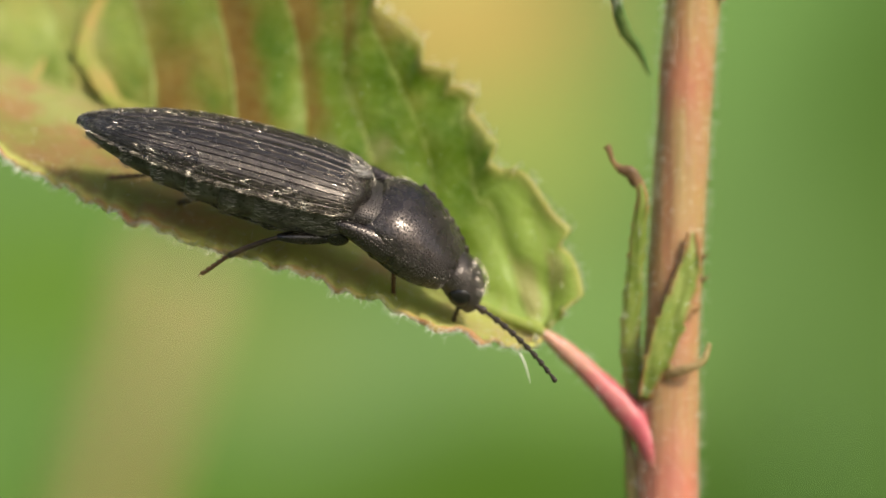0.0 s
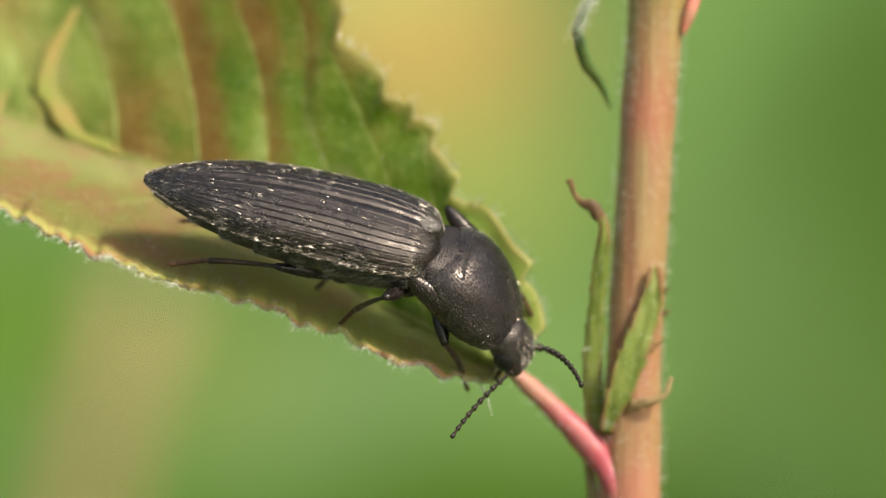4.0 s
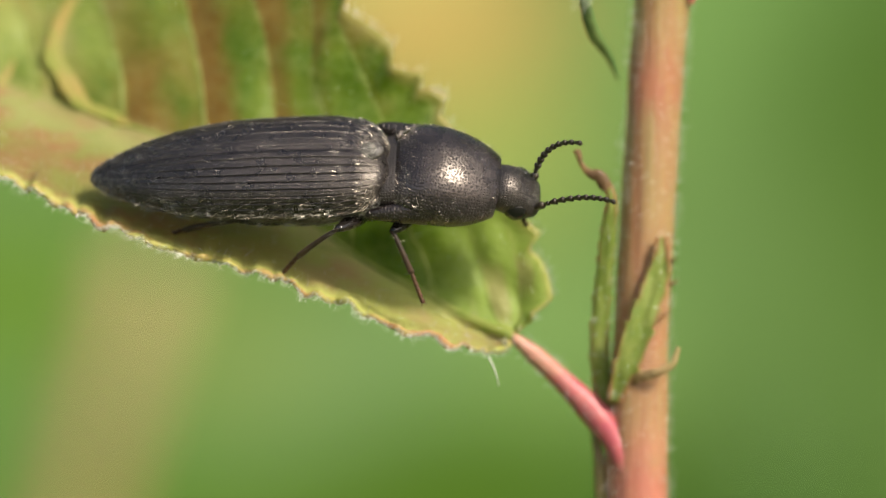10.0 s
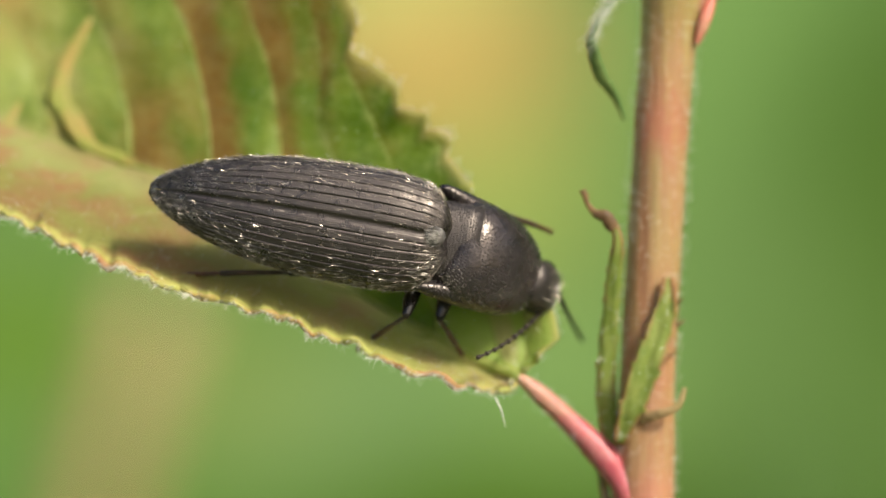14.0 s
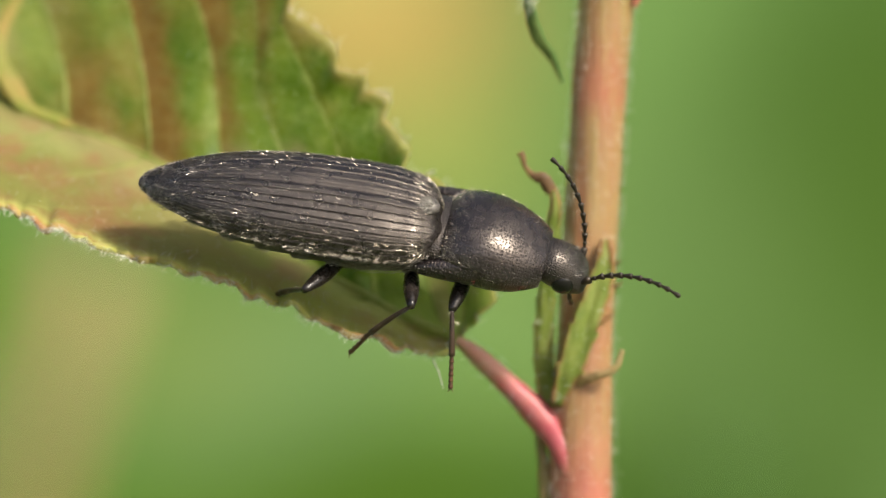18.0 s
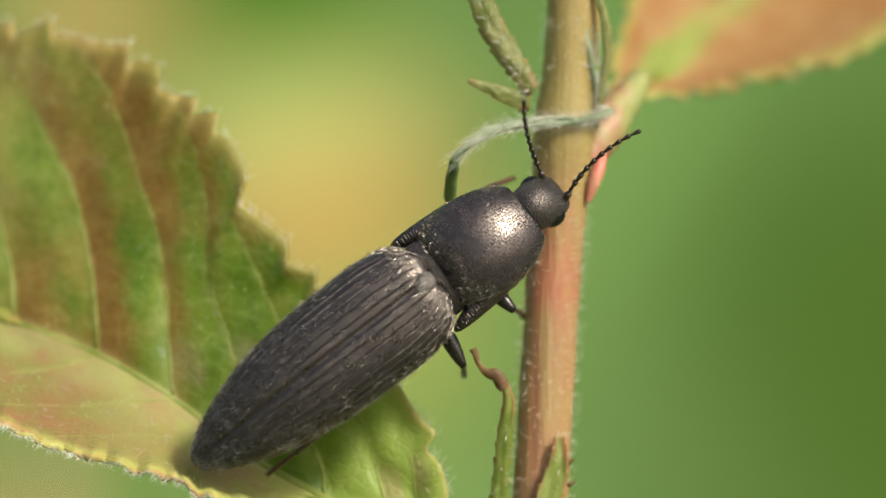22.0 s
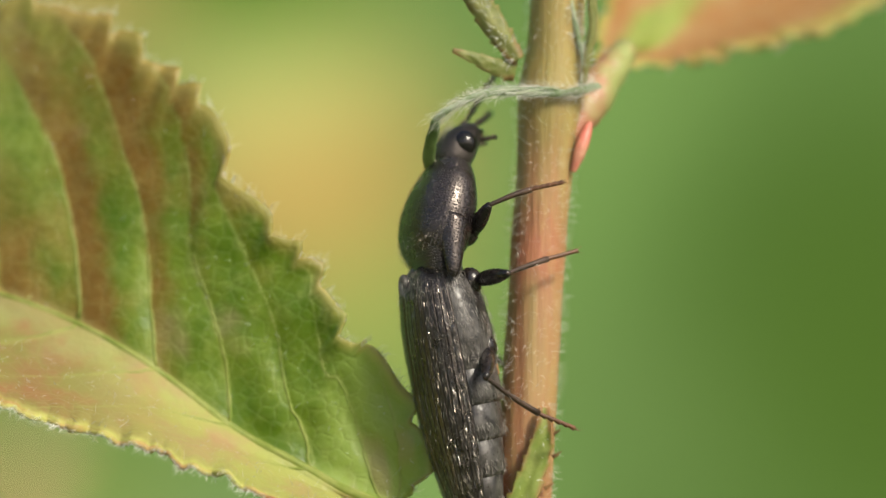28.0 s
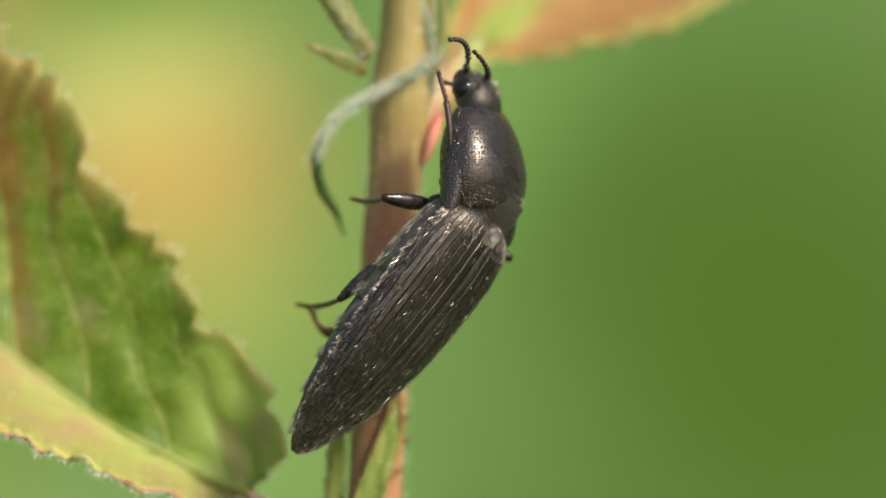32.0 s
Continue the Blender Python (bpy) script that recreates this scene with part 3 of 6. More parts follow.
        hairs(bm, roots, 0.40 * MM, 0.0085 * MM, rnd, 0.6)
        under(part("leaf_hair", bm, HAIR, None, "fine whitish hair", kind="stuff"), leaf)


def under(ob, parent):
    """Make ob a part of a part of the plant, left where it is."""
    ob.parent = parent
    return ob


def lower_leaf():
    leaf = Leaf(
        rib=[(962, 588, 1.4), (880, 556, 1.75), (793, 508, 2.12), (690, 452, 2.43), (580, 368, 2.8), (460, 290, 3.3), (330, 232, 3.92), (180, 185, 4.54), (20, 120, 5.03), (-160, 40, 5.28)],
        low=[(956, 600, 1.3), (925, 614, 0.7), (850, 597, 0.1), (760, 573, -0.3), (690, 541, -0.5), (600, 507, -0.6), (505, 472, -0.6), (405, 448, -0.5), (270, 400, -0.3), (130, 338, 0.1), (0, 272, 0.6), (-170, 160, 1.4)],
        high=[(966, 580, 1.5), (1006, 545, 1.56), (1010, 470, 1.62), (978, 384, 1.75), (940, 318, 1.78), (920, 298, 1.81), (893, 312, 1.9), (866, 262, 2.0), (838, 190, 2.12), (748, 98, 2.37), (670, 15, 2.74), (664, -52, 2.96), (624, -128, 3.36), (560, -178, 3.79), (480, -245, 4.35), (370, -290, 5.03), (255, -292, 5.78), (140, -262, 6.09), (20, -250, 6.27), (-160, -240, 6.4)],
        teeth=(15, 19), tooth=(0.05, 0.66), bulge=(0.45, 0.3), quilt=0.13)
    ob = leaf.blade(LEAF, "leaf", "toothed green leaf with rusty brown tinge, folded along its midrib")
    leaf.ribs(ob, -1, 8, VEIN)
    leaf.callus(ob, [(205, -40), (172, 40), (163, 92), (205, 152), (262, 190), (330, 218)], 0.48, CALLUS, "callus", "yellow-tan scar on the blade")
    leaf.callus(ob, [(80, 95), (60, 150), (85, 200)], 0.15, CALLUS, "callus", "yellow-tan scar on the blade")
    leaf.callus(ob, [(165, 128), (178, 136), (190, 134)], 0.16, WITHERED, "hole", "small brown hole")
    leaf.edge(ob)
    leaf.fringe(ob, 3600, 5)


def upper_leaf():
    leaf = Leaf(
        rib=[(1326, -150, 3.3), (1360, -198, 5.6), (1420, -252, 9.2), (1490, -315, 11.8), (1620, -410, 14.3), (1800, -500, 16.4), (2100, -600, 18.2)],
        low=[(1332, -146, 3.1), (1356, -176, 5.1), (1391, -192, 6.7), (1460, -191, 7.8), (1543, -210, 8.5), (1640, -232, 9.1), (1715, -251, 9.6), (1801, -295, 10.3), (1950, -385, 11.8), (2110, -590, 14.6)],
        high=[(1318, -156, 3.3), (1326, -215, 5.6), (1340, -290, 8.2), (1380, -410, 11.0), (1540, -530, 13.6), (1740, -620, 15.4), (1940, -660, 16.4), (2090, -620, 16.4)],
        teeth=(16, 15), tooth=(0.22, 0.4), bulge=(0.6, 0.5), nu=180, nv=20, quilt=0.14)
    ob = leaf.blade(LEAF_FAR, "leaf", "rusty brown and yellow-green leaf with toothed margin higher on the stem")
    leaf.ribs(ob, 0, 8, VEIN_FAR, 0.5)
    leaf.edge(ob)
    leaf.fringe(ob, 500, 8)


lower_leaf()
upper_leaf()


def bar(name, pts, radius, material, label="", flat=1.0, sides=14, steps=40, lump=0.06):
    bm = tube(bmesh.new(), spline([plan(*p) for p in pts], steps), radius, sides, flat, lump, len(name))
    return planted(part(name, bm, material, None, label))


def furry(ob, pts, spread, count, length, seed, comb=0.0, width=0.010):
    line = spline([plan(*p) for p in pts], 60)
    rnd = random.Random(seed)
    roots = []
    for n in range(count):
        i = rnd.randint(0, 59)
        p = Vector(line[i])
        d = Vector((rnd.gauss(0, 1), rnd.gauss(0, 1), rnd.gauss(0, 1))).normalized()
        along_it = (Vector(line[i + 1]) - p).normalized()
        roots.append((p + d * spread * MM, (d + along_it * comb * rnd.uniform(0, 2)).normalized()))
    bm = bmesh.new()
    hairs(bm, roots, length * MM, width * MM, rnd, 0.6)
    under(part("hair", bm, HAIR, None, "white woolly hair", kind="stuff"), ob)


PET = [(948, 578, 1.5), (1000, 620, 1.65), (1060, 676, 1.85), (1102, 718, 1.9), (1130, 752, 1.85), (1156, 806, 1.75), (1170, 870, 1.85), (1176, 940, 2.05), (1178, 1095, 2.3)]
ob = bar("petiole", PET, lambda s: (6 + 11 * min(1, s * 9) + 5 * min(1, max(0, (s - 0.1) / 0.3)) + 5 * math.exp(-((s - 0.36) / 0.08) ** 2)) * UNIT, PETIOLE, "pinkish red leaf stalk running down into the stem", steps=80, lump=0.07)
furry(ob, PET[:5], 0.3, 420, 0.32, 3, 0.0, 0.006)
PET2 = [(1224, 70, 2.1), (1238, 0, 2.1), (1264, -62, 2.3), (1298, -112, 2.7), (1334, -166, 3.4), (1368, -216, 4.4)]
ob = bar("petiole", PET2, lambda s: (24 + 22 * s) * (1 - 0.5 * max(0, (s - 0.6) / 0.4)) * UNIT, PETIOLE_UP, "hairy tan leaf stalk, red at its foot", lump=0.18)
furry(ob, PET2, 0.4, 160, 0.3, 9)
bar("scar", [(1276, 0, 1.72), (1290, -40, 1.72), (1306, -86, 1.95)], lambda s: (5 + 7 * math.sin(math.pi * s)) * UNIT, PINK, "red scar")


def stipule(name, pts, width, label, teeth=9, material=None, curl=0.25):
    """A narrow toothed sheath leaf with thickness, from its base to its tip."""
    line = spline([plan(*p) for p in pts], 60)
    bm = bmesh.new()
    rings = []
    for i, p in enumerate(line):
        s = i / 60
        d = Vector(line[min(i + 1, 60)]) - Vector(line[max(i - 1, 0)])
        d.normalize()
        side = d.cross(Vector((0, -1, 0))).normalized()
        w = width(s) * UNIT
        bite = 1 + 0.5 * ((s * teeth + 0.4 * math.sin(9 * s)) % 1.0 - 0.45) ** 3 * 4
        p = Vector(p)
        ring = []
        for k in range(13):
            x = -1 + k / 6
            q = w * (bite if abs(x) > 0.9 else 1) * x * (1 + 0.12 * noise.noise(Vector((s * 9, x, len(pts)))))
            buckle = 0.25 * noise.noise(Vector((s * 7, x * 1.5, 3.0 + len(name))))
            ring.append(p + side * q + Vector((0, (curl * (x * x) * 1.2 + buckle) * w, 0)))
        rings.append(ring)
    vs = skin(bm, rings, close=False)
    where = {v: (i / 60, k / 12) for i, r in enumerate(vs) for k, v in enumerate(r)}
    lay = bm.loops.layers.uv.new("UVMap")
    for f in bm.faces:
        for loop in f.loops:
            loop[lay].uv = where[loop.vert]
    ob = planted(part(name, bm, material or SHEATH, None, label))
    mod = ob.modifiers.new("thickness", "SOLIDIFY")
    mod.thickness, mod.offset = 0.09 * MM, 0.0
    return ob


A1 = [(1128, 715, 2.0), (1116, 620, 1.9), (1122, 500, 1.6), (1132, 395, 1.1), (1136, 338, 0.9), (1126, 312, 0.9)]
ob = stipule("stipule", A1, lambda s: 18 - 7 * s - 6 * max(0, s - 0.8) / 0.2, "narrow green sheath leaf with brown toothed edge", 11)
furry(ob, A1, 0.2, 120, 0.22, 21)
bar("stipule_tip", [(1130, 328, 0.9), (1116, 306, 0.88), (1096, 298, 0.86), (1084, 284, 0.85), (1078, 266, 0.85), (1074, 258, 0.85)], lambda s: (11 - 6 * s + 2.5 * math.sin(7 * s)) * UNIT, WITHERED, "withered brown curled tip", 0.45, lump=0.3)
A2 = [(1140, 705, 1.4), (1160, 645, 1.1), (1184, 580, 1.0), (1208, 515, 1.05), (1224, 455, 1.1), (1226, 412, 1.15)]
ob = stipule("stipule", A2, lambda s: 5 + 20 * math.sin(math.pi * (0.1 + 0.84 * s)) ** 0.9, "green sheath leaf with orange-brown toothed edge", 7, curl=-0.15)
furry(ob, A2, 0.2, 120, 0.22, 22)
for a, b in ((1252, 452), (1254, 490), (1240, 545)):
    bar("tooth", [(a - 14, b + 8, 1.4), (a - 4, b + 2, 1.38), (a + 2, b - 3, 1.35)], lambda s: (5 - 4.2 * s) * UNIT, WITHERED, "", 0.7, 6, 6)
bar("spike", [(1176, 662, 1.35), (1212, 654, 0.95), (1243, 640, 0.85), (1256, 608, 0.85)], lambda s: (11 - 7 * s) * UNIT, SPIKE, "small curved tan spike", 0.6, lump=0.4)
RIDGE = [(1104, 742, 2.5), (1114, 800, 2.35), (1118, 870, 2.3), (1122, 980, 2.3), (1126, 1090, 2.3)]
bar("green_ridge", RIDGE, lambda s: (6 + 6 * min(1, s * 4)) * UNIT, STIPULE, "narrow green ridge along the stem", 1.0, lump=0.15)
TEN = [(1300, -200, 1.5), (1262, -168, 1.15), (1215, -140, 1.0), (1160, -108, 0.8), (1110, -58, 0.4), (1088, -5, 0.5), (1104, 52, 1.4), (1132, 95, 2.4), (1148, 134, 3.0)]
line = spline([plan(*p) for p in TEN[:7]], 90)
bm = bmesh.new()
for n, (turns, wide, fat) in enumerate(((2.3, 7, 5.5), (3.1, 9, 3.2), (1.6, 11, 2.2), (4.2, 8, 1.6))):
    twist = []
    for i, p in enumerate(line):
        s = i / 90
        a, w = 6.283 * turns * s + 2 * n, wide * (1 - 0.6 * max(0, s - 0.6) / 0.4) * UNIT
        twist.append(Vector(p) + Vector((0.6 * math.sin(a), 0.6 * math.cos(a), math.sin(a + 0.7))) * w)
    tube(bm, twist, lambda s: fat * (1 - 0.6 * max(0, s - 0.7) / 0.3) * UNIT, 8, 0.6, 0.5, n)
tendril = planted(part("tendril", bm, TENDRIL, None, "withered woolly grey-green tendril of twisted fibres"))
furry(tendril, TEN[:6], 0.16, 1300, 0.5, 11, 3.0, 0.0045)
bm = tube(bmesh.new(), spline([plan(*p) for p in TEN[5:]], 40), lambda s: (5 + 6.5 * math.sin(math.pi * min(1, 0.12 + s)) ** 0.8) * (1 - 0.65 * s**3) * UNIT, 10, 0.5, 0.25, 3)
under(part("tip", bm, TENDRIL_TIP, None, "dark green tapering tip of the tendril"), tendril)
# it swings about the place where it crosses the stem
SWING = plan(*TEN[2])
for q in (tendril, *tendril.children):
    q.data.transform(Matrix.Translation(-SWING))
tendril.location = SWING
stipule("spur", [(1175, -176, 1.7), (1140, -184, 1.5), (1100, -200, 1.4), (1066, -212, 1.3)], lambda s: 17 * (1 - s) ** 0.8 + 2, "small pointed brownish green leaflet", 4, SHEATH_GREY)
UP = [(1180, -195, 1.5), (1146, -246, 1.4), (1112, -300, 1.3), (1084, -370, 1.2), (1074, -430, 1.2)]
ob = stipule("stipule", UP, lambda s: 8 + 14 * math.sin(math.pi * (0.1 + 0.85 * s)), "toothed grey-green sheath leaf", 8, SHEATH_GREY)
furry(ob, UP, 0.15, 260, 0.4, 23, 0.6)
stipule("stipule", [(1296, -150, 1.6), (1302, -200, 1.5), (1312, -260, 1.4), (1304, -330, 1.4), (1288, -380, 1.5), (1292, -430, 1.5)], lambda s: 2 + 5 * math.sin(math.pi * (0.1 + 0.8 * s)), "narrow brown-edged sheath leaf", 6, SHEATH_GREY)
stipule("stipule", [(1276, -130, 2.6), (1272, -210, 2.9), (1268, -300, 3.1), (1262, -400, 3.2)], lambda s: 16 * (1 - 0.6 * s), "narrow blue-green sheath leaf behind the stem", 6, SHEATH_GREY)
WOOL = [(1290, -130, 1.7), (1296, -190, 1.6), (1282, -250, 1.6), (1270, -310, 1.6)]
ob = bar("node_wool", WOOL, lambda s: 6 * UNIT, TENDRIL, "woolly fibres in the leaf axil")
furry(ob, WOOL, 0.2, 300, 0.4, 14)
# a bristle and a drop at the leaf's foot
bar("bristle", [(920, 625, 0.3), (930, 647, 0.2), (938, 677, 0.1)], lambda s: (1.8 - 1.4 * s) * UNIT, HAIR, "pale pointed bristle on the leaf margin", 1.0, 8, 10)
bm = bmesh.new()
bmesh.ops.create_uvsphere(bm, u_segments=16, v_segments=12, radius=6.5 * UNIT)
bm.transform(Matrix.Translation(plan(948, 598, 0.9)) @ Matrix.Diagonal((1, 1, 1.15, 1)))
planted(part("sap_drop", bm, DROP, None, "clear sap drop"))


# ---- the beetle: forward is +x, left +y, back upwards; the waist is its origin; built in mm ----
beetle = tagged(new("click_beetle"), "matt black elongate click beetle with greyish pile, walking on the plant", "beetle")


def mm(bm):
    bm.transform(Matrix.Scale(MM, 4))
    return bm


def smooth_line(xs, ys, x):
    """A smooth profile through a few stations."""
    i = min(max(np.searchsorted(xs, x) - 1, 0), len(xs) - 2)
    m = np.gradient(np.array(ys, float), np.array(xs, float))
    h = xs[i + 1] - xs[i]
    t = min(max((x - xs[i]) / h, 0), 1)
    return (2 * t**3 - 3 * t**2 + 1) * ys[i] + (t**3 - 2 * t**2 + t) * h * m[i] + (-2 * t**3 + 3 * t**2) * ys[i + 1] + (t**3 - t**2) * h * m[i + 1]


EL = 8.9
WIDTH = ((0, 0.02, 0.06, 0.13, 0.35, 0.55, 0.72, 0.85, 0.94, 0.985, 1.0), (0.74, 1.13, 1.45, 1.62, 1.69, 1.60, 1.33, 0.95, 0.55, 0.26, 0.09))
TOP = ((0, 0.02, 0.06, 0.15, 0.35, 0.55, 0.75, 0.9, 0.97, 1.0), (0.34, 0.62, 0.83, 0.98, 1.05, 0.99, 0.75, 0.41, 0.2, 0.08))


def shell(s, a):
    """Place on a wing case: s from its base to its tip, a from the seam (0) to the outer margin (1)."""
    w, h = smooth_line(*WIDTH, s), smooth_line(*TOP, s)
    g = a * math.pi / 2
    fade = min(1, s * 14) * min(1, (1 - s) * 5)
    near = abs((a * 9 + 0.5) % 1.0 - 0.5)
    groove = (-0.042 * math.exp(-((near / 0.07) ** 2)) + 0.004 * math.cos(math.pi * near)) * fade if 0.03 < a < 0.98 else 0.0
    bead = 0.05 * max(0, (a - 0.95) / 0.05)
    k = 1 + groove / 1.2
    y = (0.005 + (w - 0.005) * math.sin(g) ** 0.92) * k + bead
    z = h * math.cos(g) ** 0.70 * k - 0.12
    x = -0.12 - s * (EL - 0.12) - 0.10 * a * min(1, (1 - s) * 8) * (1 - min(1, s * 10)) + (0.12 * math.sin(math.pi * min(a * 1.25, 1)) * (1 - min(1, s * 9)))
    return Vector((x, y, z - 0.10 * math.exp(-(a / 0.03) ** 2) * fade * 0.6))


def elytron(side):
    bm = bmesh.new()
    rows, cols = 110, 216
    grid = []
    for i in range(rows + 1):
        s = (i / rows) ** 1.15
        ring = [shell(s, j / cols) for j in range(cols + 1)]
        q = ring[-1]
        ring.append(Vector((q.x, q.y - 0.22 * min(1, q.y / 0.4), q.z - 0.10)))
        grid.append([Vector((p.x, p.y * side, p.z)) for p in ring])
    vs = [[bm.verts.new(p) for p in r] for r in grid]
    for a, b in zip(vs, vs[1:]):
        for j in range(len(a) - 1):
            bm.faces.new((a[j], a[j + 1], b[j + 1], b[j]) if side < 0 else (a[j + 1], a[j], b[j], b[j + 1]))
    where = {v: (((i / rows) ** 1.15), min(j / cols, 1.0)) for i, r in enumerate(vs) for j, v in enumerate(r)}
    # front wall of the wing case, turned down to the waist
    low = [bm.verts.new((p.co.x - 0.02, p.co.y * 0.8, p.co.z * 0.3 - 0.25)) for p in vs[0]]
    for j in range(len(low) - 1):
        bm.faces.new((vs[0][j], low[j], low[j + 1], vs[0][j + 1]) if side < 0 else (vs[0][j + 1], low[j + 1], low[j], vs[0][j]))
    lay = bm.loops.layers.uv.new("UVMap")
    for f in bm.faces:
        for loop in f.loops:
            loop[lay].uv = where.get(loop.vert, (0.0, 0.06))
    ob = part("elytron", mm(bm), ELYTRON, beetle, "black finely grooved wing case")
    rnd = random.Random(20 + side)
    roots = []
    for n in range(10500):
        s, a = rnd.uniform(0.002, 0.985) ** 1.05, rnd.uniform(0.02, 0.995)
        rim = n < 1100
        if rim:
            a = rnd.uniform(0.955, 1.0)
        elif n < 1900:
            s = rnd.uniform(0.0, 0.09)
        elif rnd.random() > 0.075 + 0.85 * max(a, s * 0.85, 1 - 9 * s) ** 1.8:
            continue
        p = shell(s, a)
        q = shell(min(s + 0.02, 1), a)
        d = (q - p).normalized()
        out = Vector((0, math.sin(a * 1.57), math.cos(a * 1.57)))
        lift = rnd.uniform(0.3, 0.9) if rim else rnd.uniform(0.08, 0.26)
        d = (d + out * lift + Vector((0, rnd.uniform(-0.4, 0.4), rnd.uniform(-0.1, 0.1)))).normalized()
        p = p + out * 0.008
        roots.append((Vector((p.x, p.y * side, p.z)), Vector((d.x, d.y * side, d.z))))
    bm = bmesh.new()
    hairs(bm, roots, 0.19, 0.0027, rnd, 0.22)
    part("fur", mm(bm), PILE, ob, "short greyish pile", kind="stuff")


def ball(centre, radii, n=16):
    bm = bmesh.new()
    bmesh.ops.create_uvsphere(bm, u_segments=n, v_segments=n // 2 + 2, radius=1.0)
    bm.transform(Matrix.Translation(centre) @ Matrix.Diagonal((*radii, 1)))
    return bm


def scutellum():
    """A rounded shield that stands up between the bases of the wing cases."""
    top = shell(0.06, 0.03).z
    bm = ball((-0.50, 0, top - 0.02), (0.31, 0.29, 0.17), 20)
    ob = part("scutellum", mm(bm), PILE_DARK, beetle, "small round grey-haired shield between the wing cases")
    rnd = random.Random(6)
    roots = []
    for n in range(520):
        a, b = rnd.uniform(0, 6.283), rnd.uniform(0.05, 1.45)
        out = Vector((math.cos(a) * math.sin(b), math.sin(a) * math.sin(b), math.cos(b)))
        p = Vector((-0.50 + 0.31 * out.x, 0.29 * out.y, top - 0.02 + 0.17 * out.z))
        roots.append((p, (out * 0.2 + Vector((-0.8, rnd.uniform(-0.6, 0.6), 0))).normalized()))
    bm = bmesh.new()
    hairs(bm, roots, 0.16, 0.006, rnd, 0.2)
    part("fur", mm(bm), PALE_PILE, ob, "dense grey pile", kind="stuff")


PILE_DARK = plain("scutellum_cuticle", (0.05, 0.045, 0.042), (0.1, 0.09, 0.082), 1800, 0.5, 0.015)


def underside():
    """Breast plate and five belly rings under the wing cases."""
    def ring(x, fat=1.0):
        s = min(max(-x / EL, 0), 1)
        w = smooth_line(*WIDTH, s) * 0.93 * fat
        d = smooth_line((0, 0.08, 0.3, 0.6, 0.85, 1.0), (0.78, 1.18, 1.40, 1.16, 0.66, 0.13), s) * fat
        out = []
        for j in range(28):
            a = 2 * math.pi * j / 28
            z = math.sin(a)
            out.append((x, w * math.cos(a) * (1 if z < 0 else 0.96), -0.18 + (d * z if z < 0 else 0.30 * z * min(1, (1 - s) * 4))))
        return out

    def fuzz(ob, ring, lo, hi, count):
        """Pale pile on the lower half and the flanks."""
        rnd = random.Random(int(-lo * 100))
        roots = []
        for n in range(count):
            x = rnd.uniform(lo, hi)
            r = ring(x, 1.04)
            j = rnd.randint(13, 26) if rnd.random() < 0.6 else rnd.choice((13, 14, 15, 24, 25, 26))
            q = Vector(r[j]).lerp(Vector(r[j + 1]), rnd.random())
            out = Vector((0, q[1], q[2] + 0.18)).normalized()
            d = Vector((-1, rnd.uniform(-0.3, 0.3), rnd.uniform(-0.3, 0.3))) + out * 0.25
            roots.append((Vector((x + rnd.uniform(-0.05, 0.05), q[1], q[2])), d.normalized()))
        bm = bmesh.new()
        hairs(bm, roots, 0.2, 0.0045, rnd, 0.2)
        part("fur", mm(bm), PALE_PILE, ob, "pale grey pile", kind="stuff")

    bm = bmesh.new()
    skin(bm, [ring(x, f) for x, f in ((0.02, 0.45), (-0.25, 0.7), (-0.6, 0.97), (-1.2, 1.0), (-2.2, 1.02), (-3.2, 1.0), (-3.4, 0.9))])
    fuzz(part("breast", mm(bm), BELLY, beetle, "dark grey haired breast plate"), ring, -3.2, -0.3, 1800)
    xs = [-3.2, -4.3, -5.35, -6.4, -7.4, -8.55]
    for a, b in zip(xs, xs[1:]):
        bm = bmesh.new()
        skin(bm, [ring(x, f) for x, f in ((a + 0.10, 0.9), (a, 0.97), ((a + b) / 2, 1.0), (b + 0.12, 1.025), (b + 0.02, 0.99), (b, 0.9))])
        fuzz(part("belly_ring", mm(bm), BELLY, beetle, "grey banded belly segment"), ring, b + 0.06, a - 0.55, 300)
    # the dark neck between the two halves
    bm = bmesh.new()
    skin(bm, [[(x, r * math.cos(a), -0.22 + r * (0.40 if math.sin(a) > 0 else 0.7) * math.sin(a)) for a in np.linspace(0, 2 * math.pi, 20, endpoint=False)] for x, r in ((-0.6, 1.2), (-0.2, 1.22), (0.05, 1.2), (0.35, 1.2), (0.8, 1.2))])
    part("waist", mm(bm), HEAD, beetle, "black waist")


PL = 3.05
PW = ((-0.5, -0.25, 0.0, 0.25, 0.7, 1.3, 1.9, 2.4, 2.8, 3.15), (0.9, 0.95, 1.06, 1.32, 1.51, 1.56, 1.49, 1.35, 1.15, 0.91))
PT = ((-0.1, 0.0, 0.2, 0.5, 1.1, 1.7, 2.3, 2.8, 3.15), (0.26, 0.41, 0.62, 0.82, 0.97, 0.95, 0.82, 0.65, 0.49))


